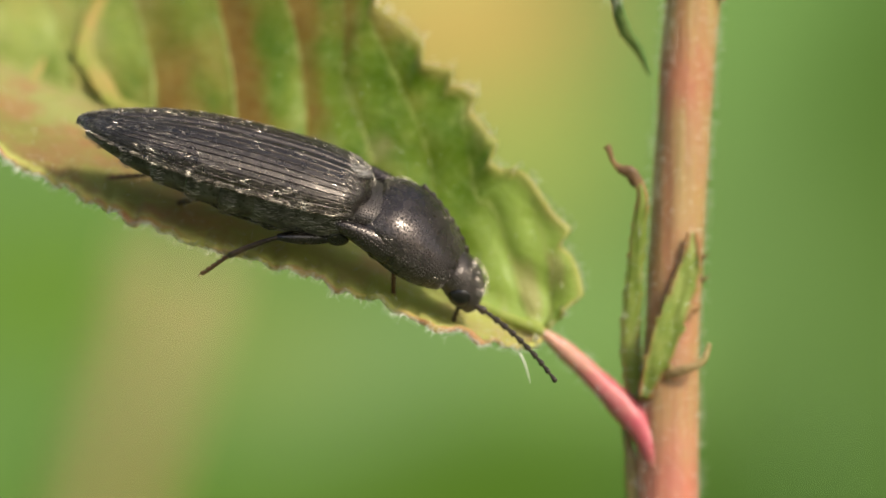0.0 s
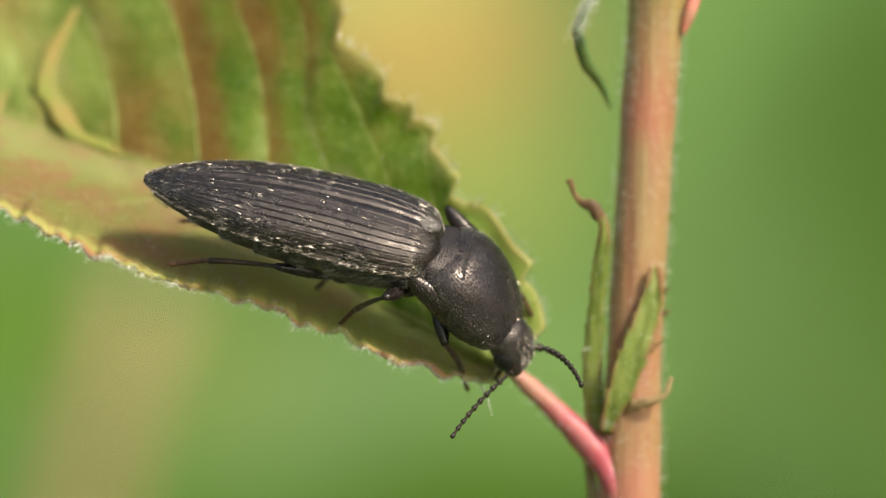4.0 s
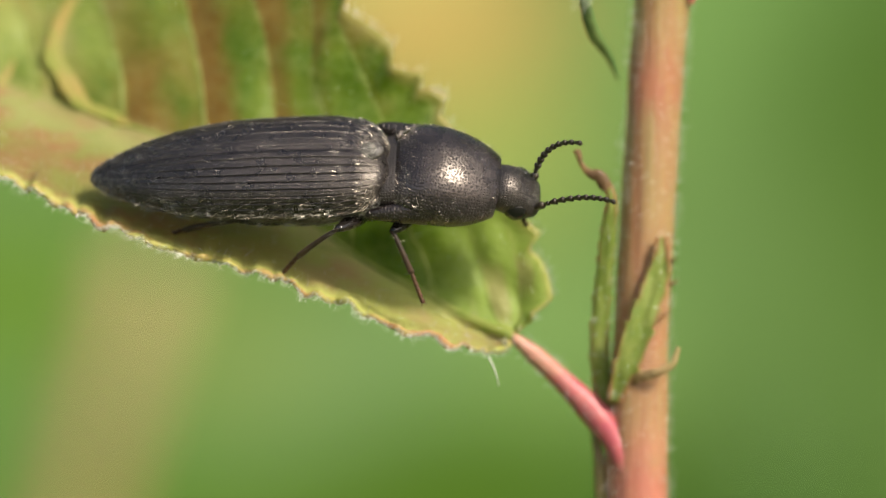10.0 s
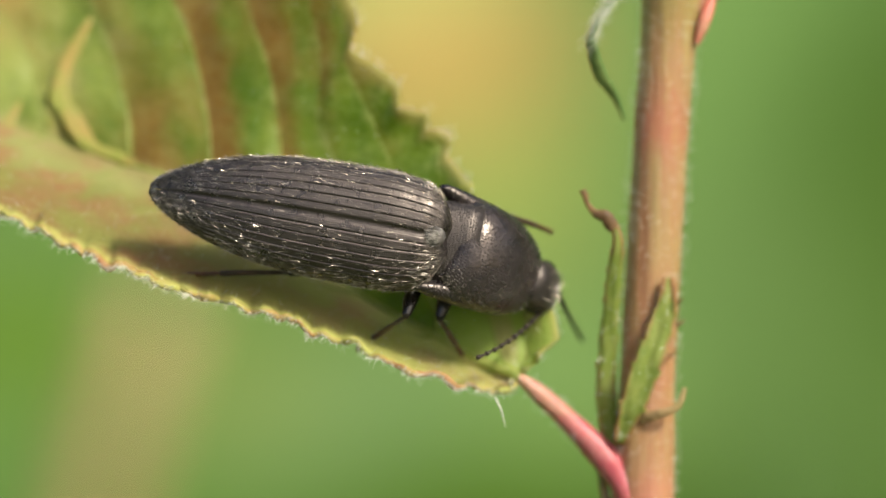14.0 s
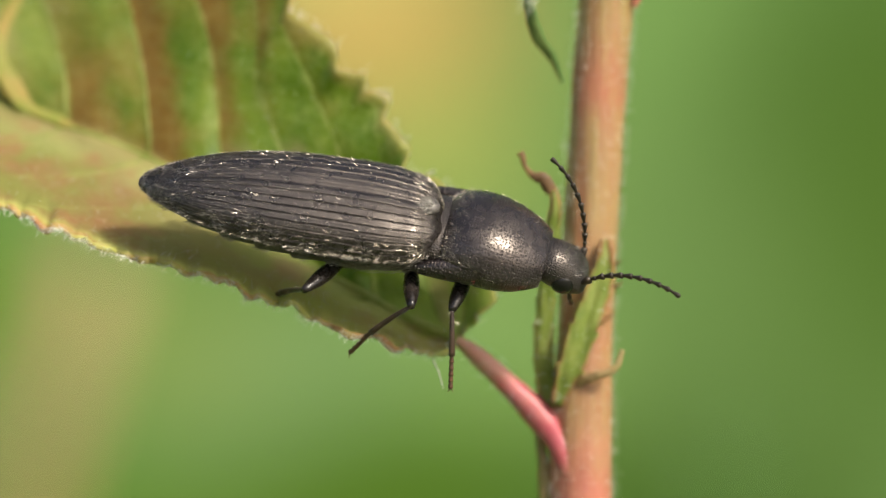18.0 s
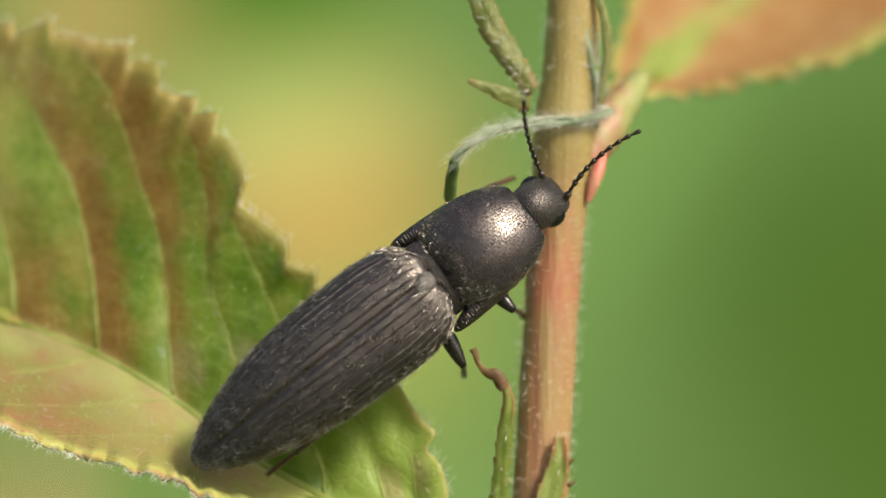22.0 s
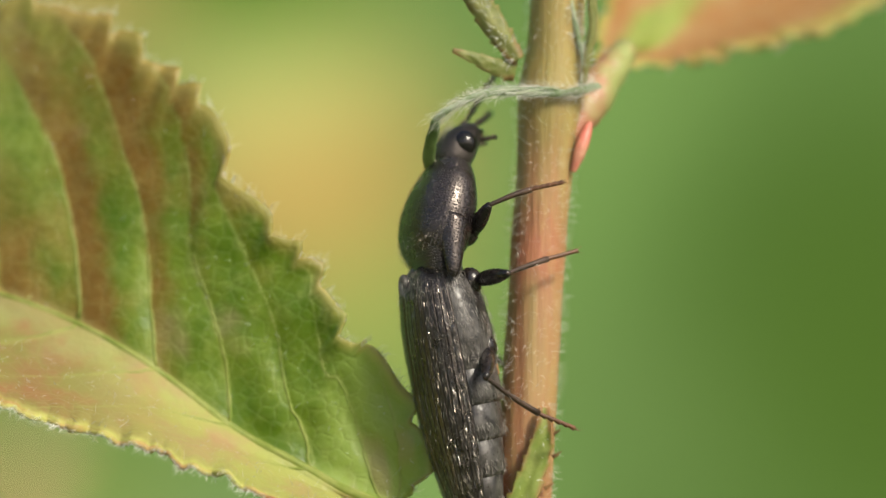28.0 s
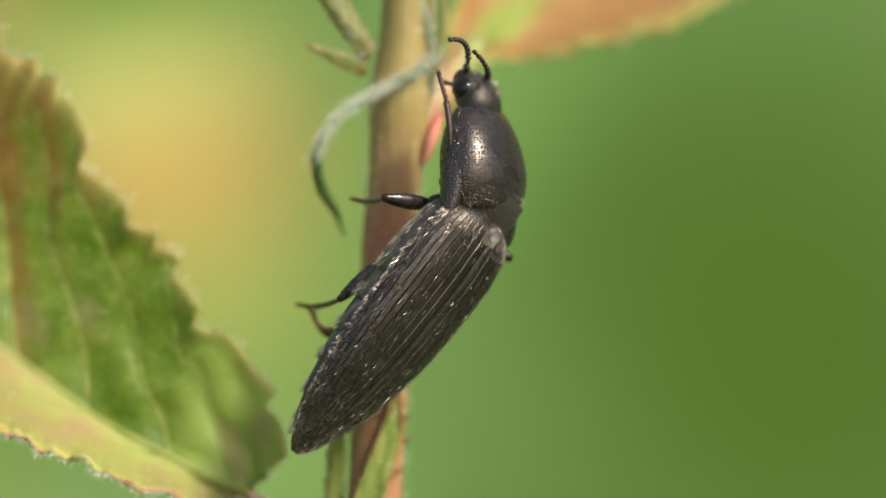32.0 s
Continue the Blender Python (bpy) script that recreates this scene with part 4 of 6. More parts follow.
def pronotum():
    """Front shield with hind corners drawn out to points, closed below by the front breast."""
    bm = bmesh.new()
    rings = []
    for i in range(45):
        x0 = 0.0 + (PL - 0.0) * (i / 44)
        w, h = smooth_line(*PW, x0), smooth_line(*PT, x0)
        low = 0.98 * math.sin(math.pi * (0.22 + 0.66 * i / 44)) ** 0.6 * min(1, 0.3 + x0 * 1.3)
        ring = []
        for j in range(64):
            a = 2 * math.pi * j / 64
            c, z = math.cos(a), math.sin(a)
            y = w * math.copysign(abs(c) ** 0.86, c)
            zz = h * z**0.92 if z >= 0 else -low * (abs(z) ** 0.9)
            x = x0
            # hind corners: near the hind edge the outer parts reach back
            back = max(0, 1 - x0 / 0.9)
            corner = math.exp(-((abs(y) / max(w, 0.1) - 1.0) / 0.17) ** 2) * math.exp(-((zz - 0.0) / 0.22) ** 2)
            x -= 0.12 * back * corner
            zz -= 0.16 * back * back * corner
            ring.append((x, y, zz - 0.12))
        rings.append(ring)
    skin(bm, rings)
    # the drawn-out hind corners
    for side in (-1, 1):
        spike = []
        for i in range(13):
            s = i / 12
            x, y, z = 1.25 - 1.85 * s, 1.18 + 0.35 * s, -0.16 - 0.33 * s
            wide, tall = 0.36 * (1 - s) ** 0.55 + 0.06, 0.42 * (1 - s) ** 0.6 + 0.08
            spike.append([(x, side * (y + wide * math.cos(a)), z + tall * math.sin(a)) for a in np.linspace(0, 2 * math.pi, 18, endpoint=False)])
        skin(bm, spike)
    ob = part("pronotum", mm(bm), PRONOTUM, beetle, "domed glossy black pitted front shield with pointed hind corners")
    rnd = random.Random(31)
    roots = []
    for n in range(3000):
        x0 = rnd.uniform(0.0, 0.55) if n < 350 else rnd.uniform(0.02, PL - 0.03)
        w, h = smooth_line(*PW, x0), smooth_line(*PT, x0)
        # sparser on the top of the dome, thicker at its ends and flanks
        a = rnd.uniform(0.02, math.pi - 0.02)
        if n >= 350 and rnd.random() < 1.08 * math.sin(a) ** 0.45 * math.sin(math.pi * min(0.8, x0 / PL + 0.12)) ** 0.4:
            continue
        c, z = math.cos(a), math.sin(a)
        p = Vector((x0, w * math.copysign(abs(c) ** 0.86, c), h * z**0.92 - 0.12))
        out = Vector((0, c, z))
        d = Vector((-0.8 if x0 < 2.6 else 0.5, rnd.uniform(-0.5, 0.5), rnd.uniform(-0.3, 0.3))) + out * 0.22
        roots.append((p + out * 0.008, d.normalized()))
    bm = bmesh.new()
    hairs(bm, roots, 0.15, 0.0026, rnd, 0.2)
    part("fur", mm(bm), PILE, ob, "short greyish pile", kind="stuff")
    return ob


def head():
    """Head with its neck at the origin, looking along +x and a little down."""
    bm = bmesh.new()
    rings = []
    for x, w, t, l, drop in ((-0.5, 0.82, 0.5, 0.5, 0), (-0.1, 0.90, 0.56, 0.6, 0), (0.2, 0.93, 0.56, 0.64, 0.01), (0.5, 0.90, 0.49, 0.62, 0.03), (0.78, 0.82, 0.38, 0.56, 0.08), (0.97, 0.70, 0.25, 0.42, 0.14), (1.06, 0.55, 0.13, 0.28, 0.18), (1.10, 0.3, 0.05, 0.12, 0.2)):
        rings.append([(x, 0.79 * w * math.cos(a), (t if math.sin(a) > 0 else l) * math.copysign(abs(math.sin(a)) ** 0.85, math.sin(a)) - drop) for a in np.linspace(0, 2 * math.pi, 30, endpoint=False)])
    skin(bm, rings)
    ob = part("head", mm(bm), HEAD, beetle, "small black pitted head")
    for s in (-1, 1):
        part("eye", mm(ball((0.36, 0.56 * s, -0.10), (0.36, 0.29, 0.36))), EYES, ob, "glossy black round eye")
        bm = tube(bmesh.new(), spline([(0.86, 0.24 * s, -0.42), (1.02, 0.22 * s, -0.52), (1.10, 0.08 * s, -0.56)], 8), lambda q: 0.11 * (1.1 - 0.8 * q), 8)
        part("mandible", mm(bm), LIMB, ob, "dark brown jaw")
        bm = tube(bmesh.new(), spline([(0.7, 0.3 * s, -0.5), (0.86, 0.42 * s, -0.78), (1.0, 0.40 * s, -0.98)], 10), lambda q: 0.05 + 0.03 * math.sin(q * 9) ** 2, 8)
        part("palp", mm(bm), SHANK, ob, "short brown feeler by the mouth")
    rnd = random.Random(41)
    roots = [(Vector((rnd.uniform(-0.1, 0.8), rnd.uniform(-0.55, 0.55), 0.50)), Vector((0.8, rnd.uniform(-0.4, 0.4), 0.3)).normalized()) for n in range(420)]
    roots = [(Vector((p.x, p.y, 0.60 - 0.55 * max(0, p.x - 0.2) ** 1.5 - 0.42 * p.y * p.y)), d) for p, d in roots]
    bm = bmesh.new()
    hairs(bm, roots, 0.17, 0.003, rnd, 0.2)
    part("fur", mm(bm), PILE, ob, "short greyish pile", kind="stuff")
    return ob


SEGMENTS = (0.50, 0.20, 0.27, 0.31, 0.31, 0.31, 0.31, 0.31, 0.30, 0.30, 0.34)


def antennae():
    """Two feelers of eleven bead-like pieces, each along +x from its joint."""
    made = {}
    for side in ("right", "left"):
        row = []
        for n, length in enumerate(SEGMENTS):
            fat = 0.13 if n == 0 else (0.08 if n == 1 else 0.118 - 0.003 * n)
            bm = tube(bmesh.new(), [(length * q, 0, 0) for q in np.linspace(0, 1.04, 9)], lambda q: 1.18 * fat * (0.36 + 0.66 * q**1.2) * (1 if q < 0.86 else 1 - 3.6 * (q - 0.86)), 10, 0.8)
            row.append(part("antenna_segment", mm(bm), ANTENNA, beetle))
        made[side] = row
    return made


LEGS = {"f": (1.45, 1.30, 1.05), "m": (1.70, 1.60, 1.15), "h": (1.95, 2.0, 1.35)}
COXA = {"f": (1.05, 0.55, -1.05), "m": (-0.75, 0.75, -1.2), "h": (-2.7, 0.8, -1.25)}


def legs():
    """Six legs of thigh, shank and foot, each piece along +x from its joint; hip balls sit on the body."""
    made = {}
    for key, (a, b, c) in LEGS.items():
        for side in ("r", "l"):
            x, y, z = COXA[key]
            y = -y if side == "r" else y
            if key != "f":
                part("hip", mm(ball((x, y, z + 0.12), (0.42, 0.36, 0.34))), LIMB, beetle, "dark glossy hip joint")
            else:
                part("hip", mm(ball((x, y, z + 0.15), (0.36, 0.34, 0.36))), LIMB, shield, "dark glossy hip joint")
            bm = tube(bmesh.new(), [(a * q, 0, 0) for q in np.linspace(-0.05, 1.03, 14)], lambda q: 0.085 + 0.125 * math.sin(math.pi * q) ** 0.9, 12, 1.15)
            thigh = part("femur", mm(bm), LIMB, beetle, "black swollen thigh")
            bm = tube(bmesh.new(), [(b * q, 0, 0.04 * math.sin(3 * q)) for q in np.linspace(-0.03, 1.02, 12)], lambda q: 0.062 + 0.034 * q, 10)
            shank = part("tibia", mm(bm), SHANK, beetle, "dark brown slender shank")
            bm = bmesh.new()
            for n in range(5):
                q = c * n / 5.6
                tube(bm, [(q + 0.22 * c * w, 0, -0.03 * n) for w in np.linspace(0, 1, 6)], lambda w: 0.046 + 0.032 * w, 8)
            for s in (-1, 1):
                tube(bm, spline([(c * 0.93, 0, -0.13), (c * 1.02, 0.07 * s, -0.13), (c * 1.06, 0.10 * s, -0.22)], 6), lambda w: 0.022 * (1.1 - w), 6)
            foot = part("tarsus", mm(bm), FOOT, beetle, "reddish brown jointed foot with two claws")
            rnd = random.Random(50)
            roots = [(Vector((rnd.uniform(0, b), 0, 0)), Vector((0.8, rnd.gauss(0, 1), rnd.gauss(0, 1))).normalized()) for n in range(130)]
            bm = bmesh.new()
            hairs(bm, roots, 0.24, 0.0045, rnd, 0.2)
            part("fur", mm(bm), PILE, shank, "short pale bristles", kind="stuff")
            made[side + key] = (thigh, shank, foot)
    return made


elytron(-1)
elytron(1)
scutellum()
underside()
shield = pronotum()
skull = head()
feelers = antennae()
limbs = legs()


# ---- what moves ----
def along(p, q, roll=Vector((0, 0, 1))):
    """A pose at p whose x axis points to q."""
    x = (q - p).normalized()
    y = roll.cross(x)
    y = y.normalized() if y.length > 1e-3 else x.orthogonal().normalized()
    m = Matrix((x, y, x.cross(y))).transposed().to_4x4()
    m.translation = p * MM
    return m


def finer(rows, step=0.25):
    """Rows at even steps between the given ones."""
    ts = [r[0] for r in rows]
    out = np.arange(0, 32.001, step)
    cols = [np.interp(out, ts, [r[k] for r in rows]) for k in range(1, len(rows[0]))]
    return list(zip(out, *cols))


def motions():
    # the beetle's head pushes the tendril aside
    swing = [(0, 0), (18.5, 0), (20, 2), (21, 6), (22, 25), (23, 22), (24, 25), (26.5, 27), (28, 30), (29, 25), (30, 12), (31, 10), (32, 3)]
    walk(tendril, [(t, Matrix.Translation(SWING) @ pose(0, 0, 0, 0, a, 0)) for t, a in swing])
    body = [
        (0, -1.998, -0.9, 1.490, 28, 15.52, -0),
        (0.5, -1.963, -0.918, 1.623, 27.17, 15.57, -3.09),
        (1, -2.027, -0.936, 1.763, 26.34, 14.03, -6.82),
        (1.5, -1.358, -0.955, 1.710, 31.3, 8.54, -4.7),
        (2, -0.691, -0.973, 1.933, 31.17, 8.65, -5.5),
        (2.5, 0.175, -0.991, 1.760, 34, 9.67, -0),
        (3, 0.348, -1.009, 1.645, 43.68, 6.84, -2.69),
        (3.5, 0.797, -1.027, 1.010, 42, 14.16, -0),
        (5.5, 1.344, -1.1, 1.011, 36, 11.46, -0),
        (6, 1.306, -1.3, 0.892, 40, 12.64, -0),
        (6.5, 1.052, -1.5, 0.261, 34, 20.11, -0),
        (7, 0.720, -1.7, 0.611, 25.8, 20.3, -6.6),
        (7.5, 0.173, -1.7, 0.545, 10.71, 19.52, -26.07),
        (8, -0.421, -1.7, 1.115, 9.24, 18.2, -33.98),
        (8.5, -0.088, -1.7, 1.078, 8.3, 16.84, -30.54),
        (9, -0.780, -1.4, 1.205, 17.82, 16.0, -30.27),
        (9.5, -0.375, -1.1, 1.820, 31.11, 6.57, -7.71),
        (10, -0.557, -1.06, 2.547, 52.2, -1.73, -6.53),
        (10.5, -0.532, -1.02, 2.689, 52.16, -1.3, -6.84),
        (11, -0.414, -0.98, 2.893, 62.41, -4.31, -5.39),
        (11.5, -0.893, -0.94, 2.641, 65.33, -2.62, -7.28),
        (12, -0.919, -0.9, 3.388, 66.24, -7.96, -8.86),
        (12.5, -0.917, -0.91, 3.667, 67.64, -13.17, -7.16),
        (13, 0.339, -0.92, 3.256, 70, -7.43, -0),
        (13.5, 0.843, -0.93, 1.930, 76, 3.78, -0),
        (14, 0.962, -0.94, 1.488, 84, 10.15, -0),
        (14.5, 1.213, -0.95, 1.167, 66, 18.99, -0),
        (16.5, 2.351, -0.99, 0.020, 58, 18.99, -0),
        (17, 2.592, -1, -0.078, 56, 17.25, -0),
        (17.5, 2.784, -1.175, 0.261, 58, 14.04, -0),
        (18, 2.549, -1.35, 0.913, 50, 8.44, -0),
        (18.5, 2.288, -1.525, 1.342, 68, 0, -5.7),
        (19, 3.010, -1.7, 1.496, 68, -5.08, -0),
        (19.5, 2.796, -1.875, 2.187, 67.81, -10.88, -4.28),
        (20, 3.276, -2.05, 2.289, 70.31, -12.88, -1.41),
        (20.5, 3.789, -2.225, 3.075, 77.51, -22.6, -3.93),
        (21, 3.678, -2.4, 3.961, 85.46, -29.49, -2.96),
        (21.5, 3.359, -2.35, 4.811, 86, -35.91, -0),
        (22, 3.804, -2.3, 5.143, 86, -37.69, -0),
        (22.5, 4.016, -2.25, 5.418, 85, -38.04, -0),
        (23, 3.657, -2.2, 5.105, 86.01, -40.88, -6.11),
        (23.5, 3.534, -1.6, 5.332, 70.21, -43.12, -7.59),
        (24, 3.840, -0.9, 5.450, 30, -42.27, -0),
        (24.5, 3.691, -1, 5.286, 30.25, -42.83, -6.23),
        (26.5, 3.52, -0.8, 6.25, 20, -85.76, -0),
        (27, 3.904, -0.8, 4.488, -164, -77.2, -180),
        (27.5, 4.107, -0.8, 4.665, -167, -80.7, -180),
        (28, 3.857, -0.8, 4.647, -167, -79.25, -180),
        (28.5, 3.955, -0.8, 5.337, -162, -82.28, -180),
        (29, 4.767, -2.0, 4.424, 154.72, -83.79, -106.63),
        (29.5, 5.584, -2.2, 3.864, 165.79, -60.2, -86.35),
        (30, 5.682, -2.2, 4.44, 163.51, -56.86, -77.87),
        (30.5, 6.566, -2.1, 4.427, 151.39, -52.18, -63.93),
        (31, 7.811, -2.0, 4.471, 136.89, -48.1, -42.45),
        (31.5, 9.004, -1.5, 5.287, 124, -53.52, -0),
        (32, 9.852, -1.2, 5.695, 134, -51.34, -0),
    ]
    walk(beetle, [(t, pose(x * MM, (y + lean_in(t)) * MM, EYE.z + z * MM, a, b, c)) for t, x, y, z, a, b, c in body])
    turn = [
        (0, 9.6, 28.2, -0.8),
        (0.5, 7.3, 28.1, -3.2),
        (1, 7.7, 22.4, -5.1),
        (1.5, 11.5, 21, 12),
        (2, 8, 34.8, -4.2),
        (2.5, 8.9, 33.5, -8.5),
        (3, 9.4, 29.7, 1.6),
        (3.5, 10.2, 34.2, -8.2),
        (5.5, -1.4, 46.3, -21.3),
        (6, -1.4, 41.7, -22.1),
        (6.5, 18.4, 36.6, -2.5),
        (7, 2.2, 40.5, -19.7),
        (7.5, 12.9, 46.9, 5.3),
        (8, 1.2, 63.8, -3.7),
        (8.5, 5.9, 64, -4.8),
        (9, 19.5, 44.6, 7.8),
        (9.5, 8.2, 28.5, 0.6),
        (10, 5.8, 18.4, -1.8),
        (10.5, 7.4, 24.3, 2.9),
        (11, 2.3, 21.2, -2.2),
        (11.5, 0.6, 10.3, -1.1),
        (12, 0, 11.3, -3.7),
        (12.5, 0.7, 10.6, -7),
        (13, 0.4, 18.6, -8.8),
        (13.5, 1.8, 33.9, -12.6),
        (14, -9.8, 37, -11),
        (14.5, -12.6, 33, -19),
        (16.5, -10.3, 36.6, -21.8),
        (17, -7.6, 31.5, -15.9),
        (17.5, -0.3, 14, -11.2),
        (18, -0, 8, -5.7),
        (18.5, -3.8, 11.4, 1.6),
        (19, 0, 3.5, -1.6),
        (19.5, -1.5, 6.5, -4.6),
        (20, -2, 1.4, 0.1),
        (20.5, 0.3, 5.1, 5.6),
        (21, -3.6, 7.9, 9.7),
        (21.5, -4, 6.8, -0.7),
        (22, -3.9, 9.3, -1.2),
        (22.5, -4.9, 8.8, 1.8),
        (23, -3.7, 10.8, 3.9),
        (23.5, 0.5, 11.9, 5.1),
        (24, 4.3, -2.6, 26.5),
        (24.5, 2.8, -8.6, 23.9),
        (26.5, 29.1, 54.8, 23.4),
        (27, 12.1, 36.5, 12.5),
        (27.5, 9.5, 32.1, 9),
        (28, 8, 26, 8.9),
        (28.5, 6.8, 35.8, -0.8),
        (29, 15.8, 22.5, -3.1),
        (29.5, 1.3, 30.4, -2.7),
        (30, 0.8, 27.3, 2.2),
        (30.5, -2.4, 35.8, 0.6),
        (31, 4.7, 35.4, 6.2),
        (31.5, -1.1, 29.3, 11.6),
        (32, 8.5, 37.8, 21.9),
    ]
    poses = {t: pose(0.05 * MM, 0, 0, a, b, c) for t, a, b, c in turn}
    walk(shield, list(poses.items()))

    def shield_at(t):
        """Pose of the front shield between its rows."""
        ts = sorted(poses)
        i = min(max(int(np.searchsorted(ts, t, side="right")) - 1, 0), len(ts) - 2)
        return poses[ts[i]].lerp(poses[ts[i + 1]], min(1, (t - ts[i]) / (ts[i + 1] - ts[i])))

    neck = pose(3.36 * MM, 0, -0.10 * MM, 0, 7, 0)
    walk(skull, [(t, m @ neck) for t, m in poses.items()])

    # feelers: a bend point and the tip, in beetle space
    right = [
        (0, 4.9, -0.87, -2.63, 6.24, -1.75, -3.17),
        (0.5, 4.87, -1.05, -3, 5.69, -2.07, -4.09),
        (1, 4.86, -1.67, -2.48, 5.58, -2.92, -2.82),
        (1.5, 4.99, -0.07, -1.97, 6.28, -1.06, -2.44),
        (2, 3.1, -1.85, -3.92, 2.89, -3.15, -4.76),
        (2.5, 4.12, -1.8, -3, 4.77, -3.13, -3.53),
        (3, 4.41, -1.43, -2.33, 5.16, -2.69, -2.15),
        (3.5, 2.22, -2.07, -3.02, 1.55, -3.54, -3.37),
        (5.5, 2.4, -2.57, -3.48, 2.17, -3.98, -3.6),
        (6, 2.65, -2.2, -4.2, 2.27, -3.41, -5.65),
        (6.5, 1.7, -1.15, -3.14, 0.18, -2.08, -3.46),
        (7, 1.33, -2.15, -2.4, 0.53, -3.23, -1.93),
        (7.5, 1.35, -0.94, -3.77, 0.8, -2.03, -4.93),
        (8, 0.3, -1.46, -2.97, -0.65, -2.62, -2.23),
        (8.5, 2.04, -1.49, -4.41, 2.37, -2.83, -4.68),
        (9, 3.93, 0.2, -4.58, 5.02, -0.02, -5.89),
        (9.5, 5.29, -0.61, -2.3, 6.59, -1.37, -2.44),
        (10, 5.08, -0.82, -0.83, 6.06, -1.56, -0.11),
        (10.5, 4.65, -0.96, -1.51, 5.03, -2.35, -1.21),
        (11, 4.88, -0.9, -1.05, 6.07, -1.77, -0.47),
        (11.5, 5.32, -0.71, -0.2, 6.28, -1.55, 0.53),
        (12, 5.16, -0.54, 0.02, 5.89, -1.1, 1.05),
        (12.5, 5.76, -0.82, -1.02, 7.42, -1.54, -1.19),
        (13, 4.58, -2.11, -1.02, 4.93, -3.35, -0.41),
        (13.5, 2.54, -2.46, -2.56, 2.6, -4.2, -2.67),
        (14, 2.21, -2.43, -1.3, 1.19, -3.37, -0.35),
        (14.5, 2.46, -3.02, -1.25, 1.99, -4.04, -0.42),
        (16.5, 3.49, -2.57, -2.31, 3.9, -3.99, -2.05),
        (17, 4.77, -2.06, -2.72, 5.81, -3.2, -3.15),
        (17.5, 5.24, -1.9, -0.07, 6.4, -2.66, 0.49),
        (18, 5.46, -1.1, 0.26, 7.02, -1.83, 0.54),
        (18.5, 5.38, -0.39, 0.41, 6.49, -0.9, 1.13),
        (19, 4.77, -0.82, 1.27, 5.54, -1.59, 2.24),
        (19.5, 5.98, -0.39, 0.27, 7.63, -0.67, 0.41),
        (20, 5.28, -0.35, 1.23, 6.57, -0.77, 2.04),
        (20.5, 5.48, 0.25, 0.85, 6.82, 0.16, 1.62),
        (21, 5.24, 0.53, 0.81, 6.27, 0.21, 1.7),
        (21.5, 4.99, -0.43, 0.94, 6.2, -0.37, 1.94),
        (22, 5.47, -0.13, 0.23, 6.99, -0.27, 0.63),
        (22.5, 4.9, -0.34, 0.64, 6.28, -0.52, 1.46),
        (23, 5.75, -0.51, -0.13, 7.05, -1.37, 0.06),
        (23.5, 5.11, -0.23, 0.55, 5.94, -1.04, 1.33),
        (24, 4.22, 2.97, -0.76, 4.49, 4.13, -1.45),
        (24.5, 4.01, 3.06, 0.11, 4.11, 4.3, -0.46),
        (26.5, 2.08, 1.2, -4.9, 1.45, 1.48, -6.29),
        (27, 3.23, 1.8, -3.7, 3.33, 3.03, -4.33),
        (27.5, 3.72, 1.71, -3.34, 3.83, 2.97, -3.88),
        (28, 4.03, 1.68, -3.22, 4.23, 2.95, -3.72),
        (28.5, 3.85, 1.07, -3.56, 4.02, 2.28, -4.22),
        (29, 1.96, -1.92, -2.12, 0.99, -3.28, -2.2),
        (29.5, 4.87, -2.01, -2.87, 5.85, -3.29, -3.07),
        (30, 4.79, -1.74, -2.01, 5.59, -2.93, -1.66),
        (30.5, 2.78, -2.26, -1.88, 2.14, -3.7, -1.1),
        (31, 4.52, 0.73, -1.85, 5.6, 1.08, -1.05),
        (31.5, 3.01, -0.06, -0.19, 2.52, 0.17, 1.14),
        (32, 3.2, 1.98, -1.66, 3.22, 3.28, -1.13),
    ]
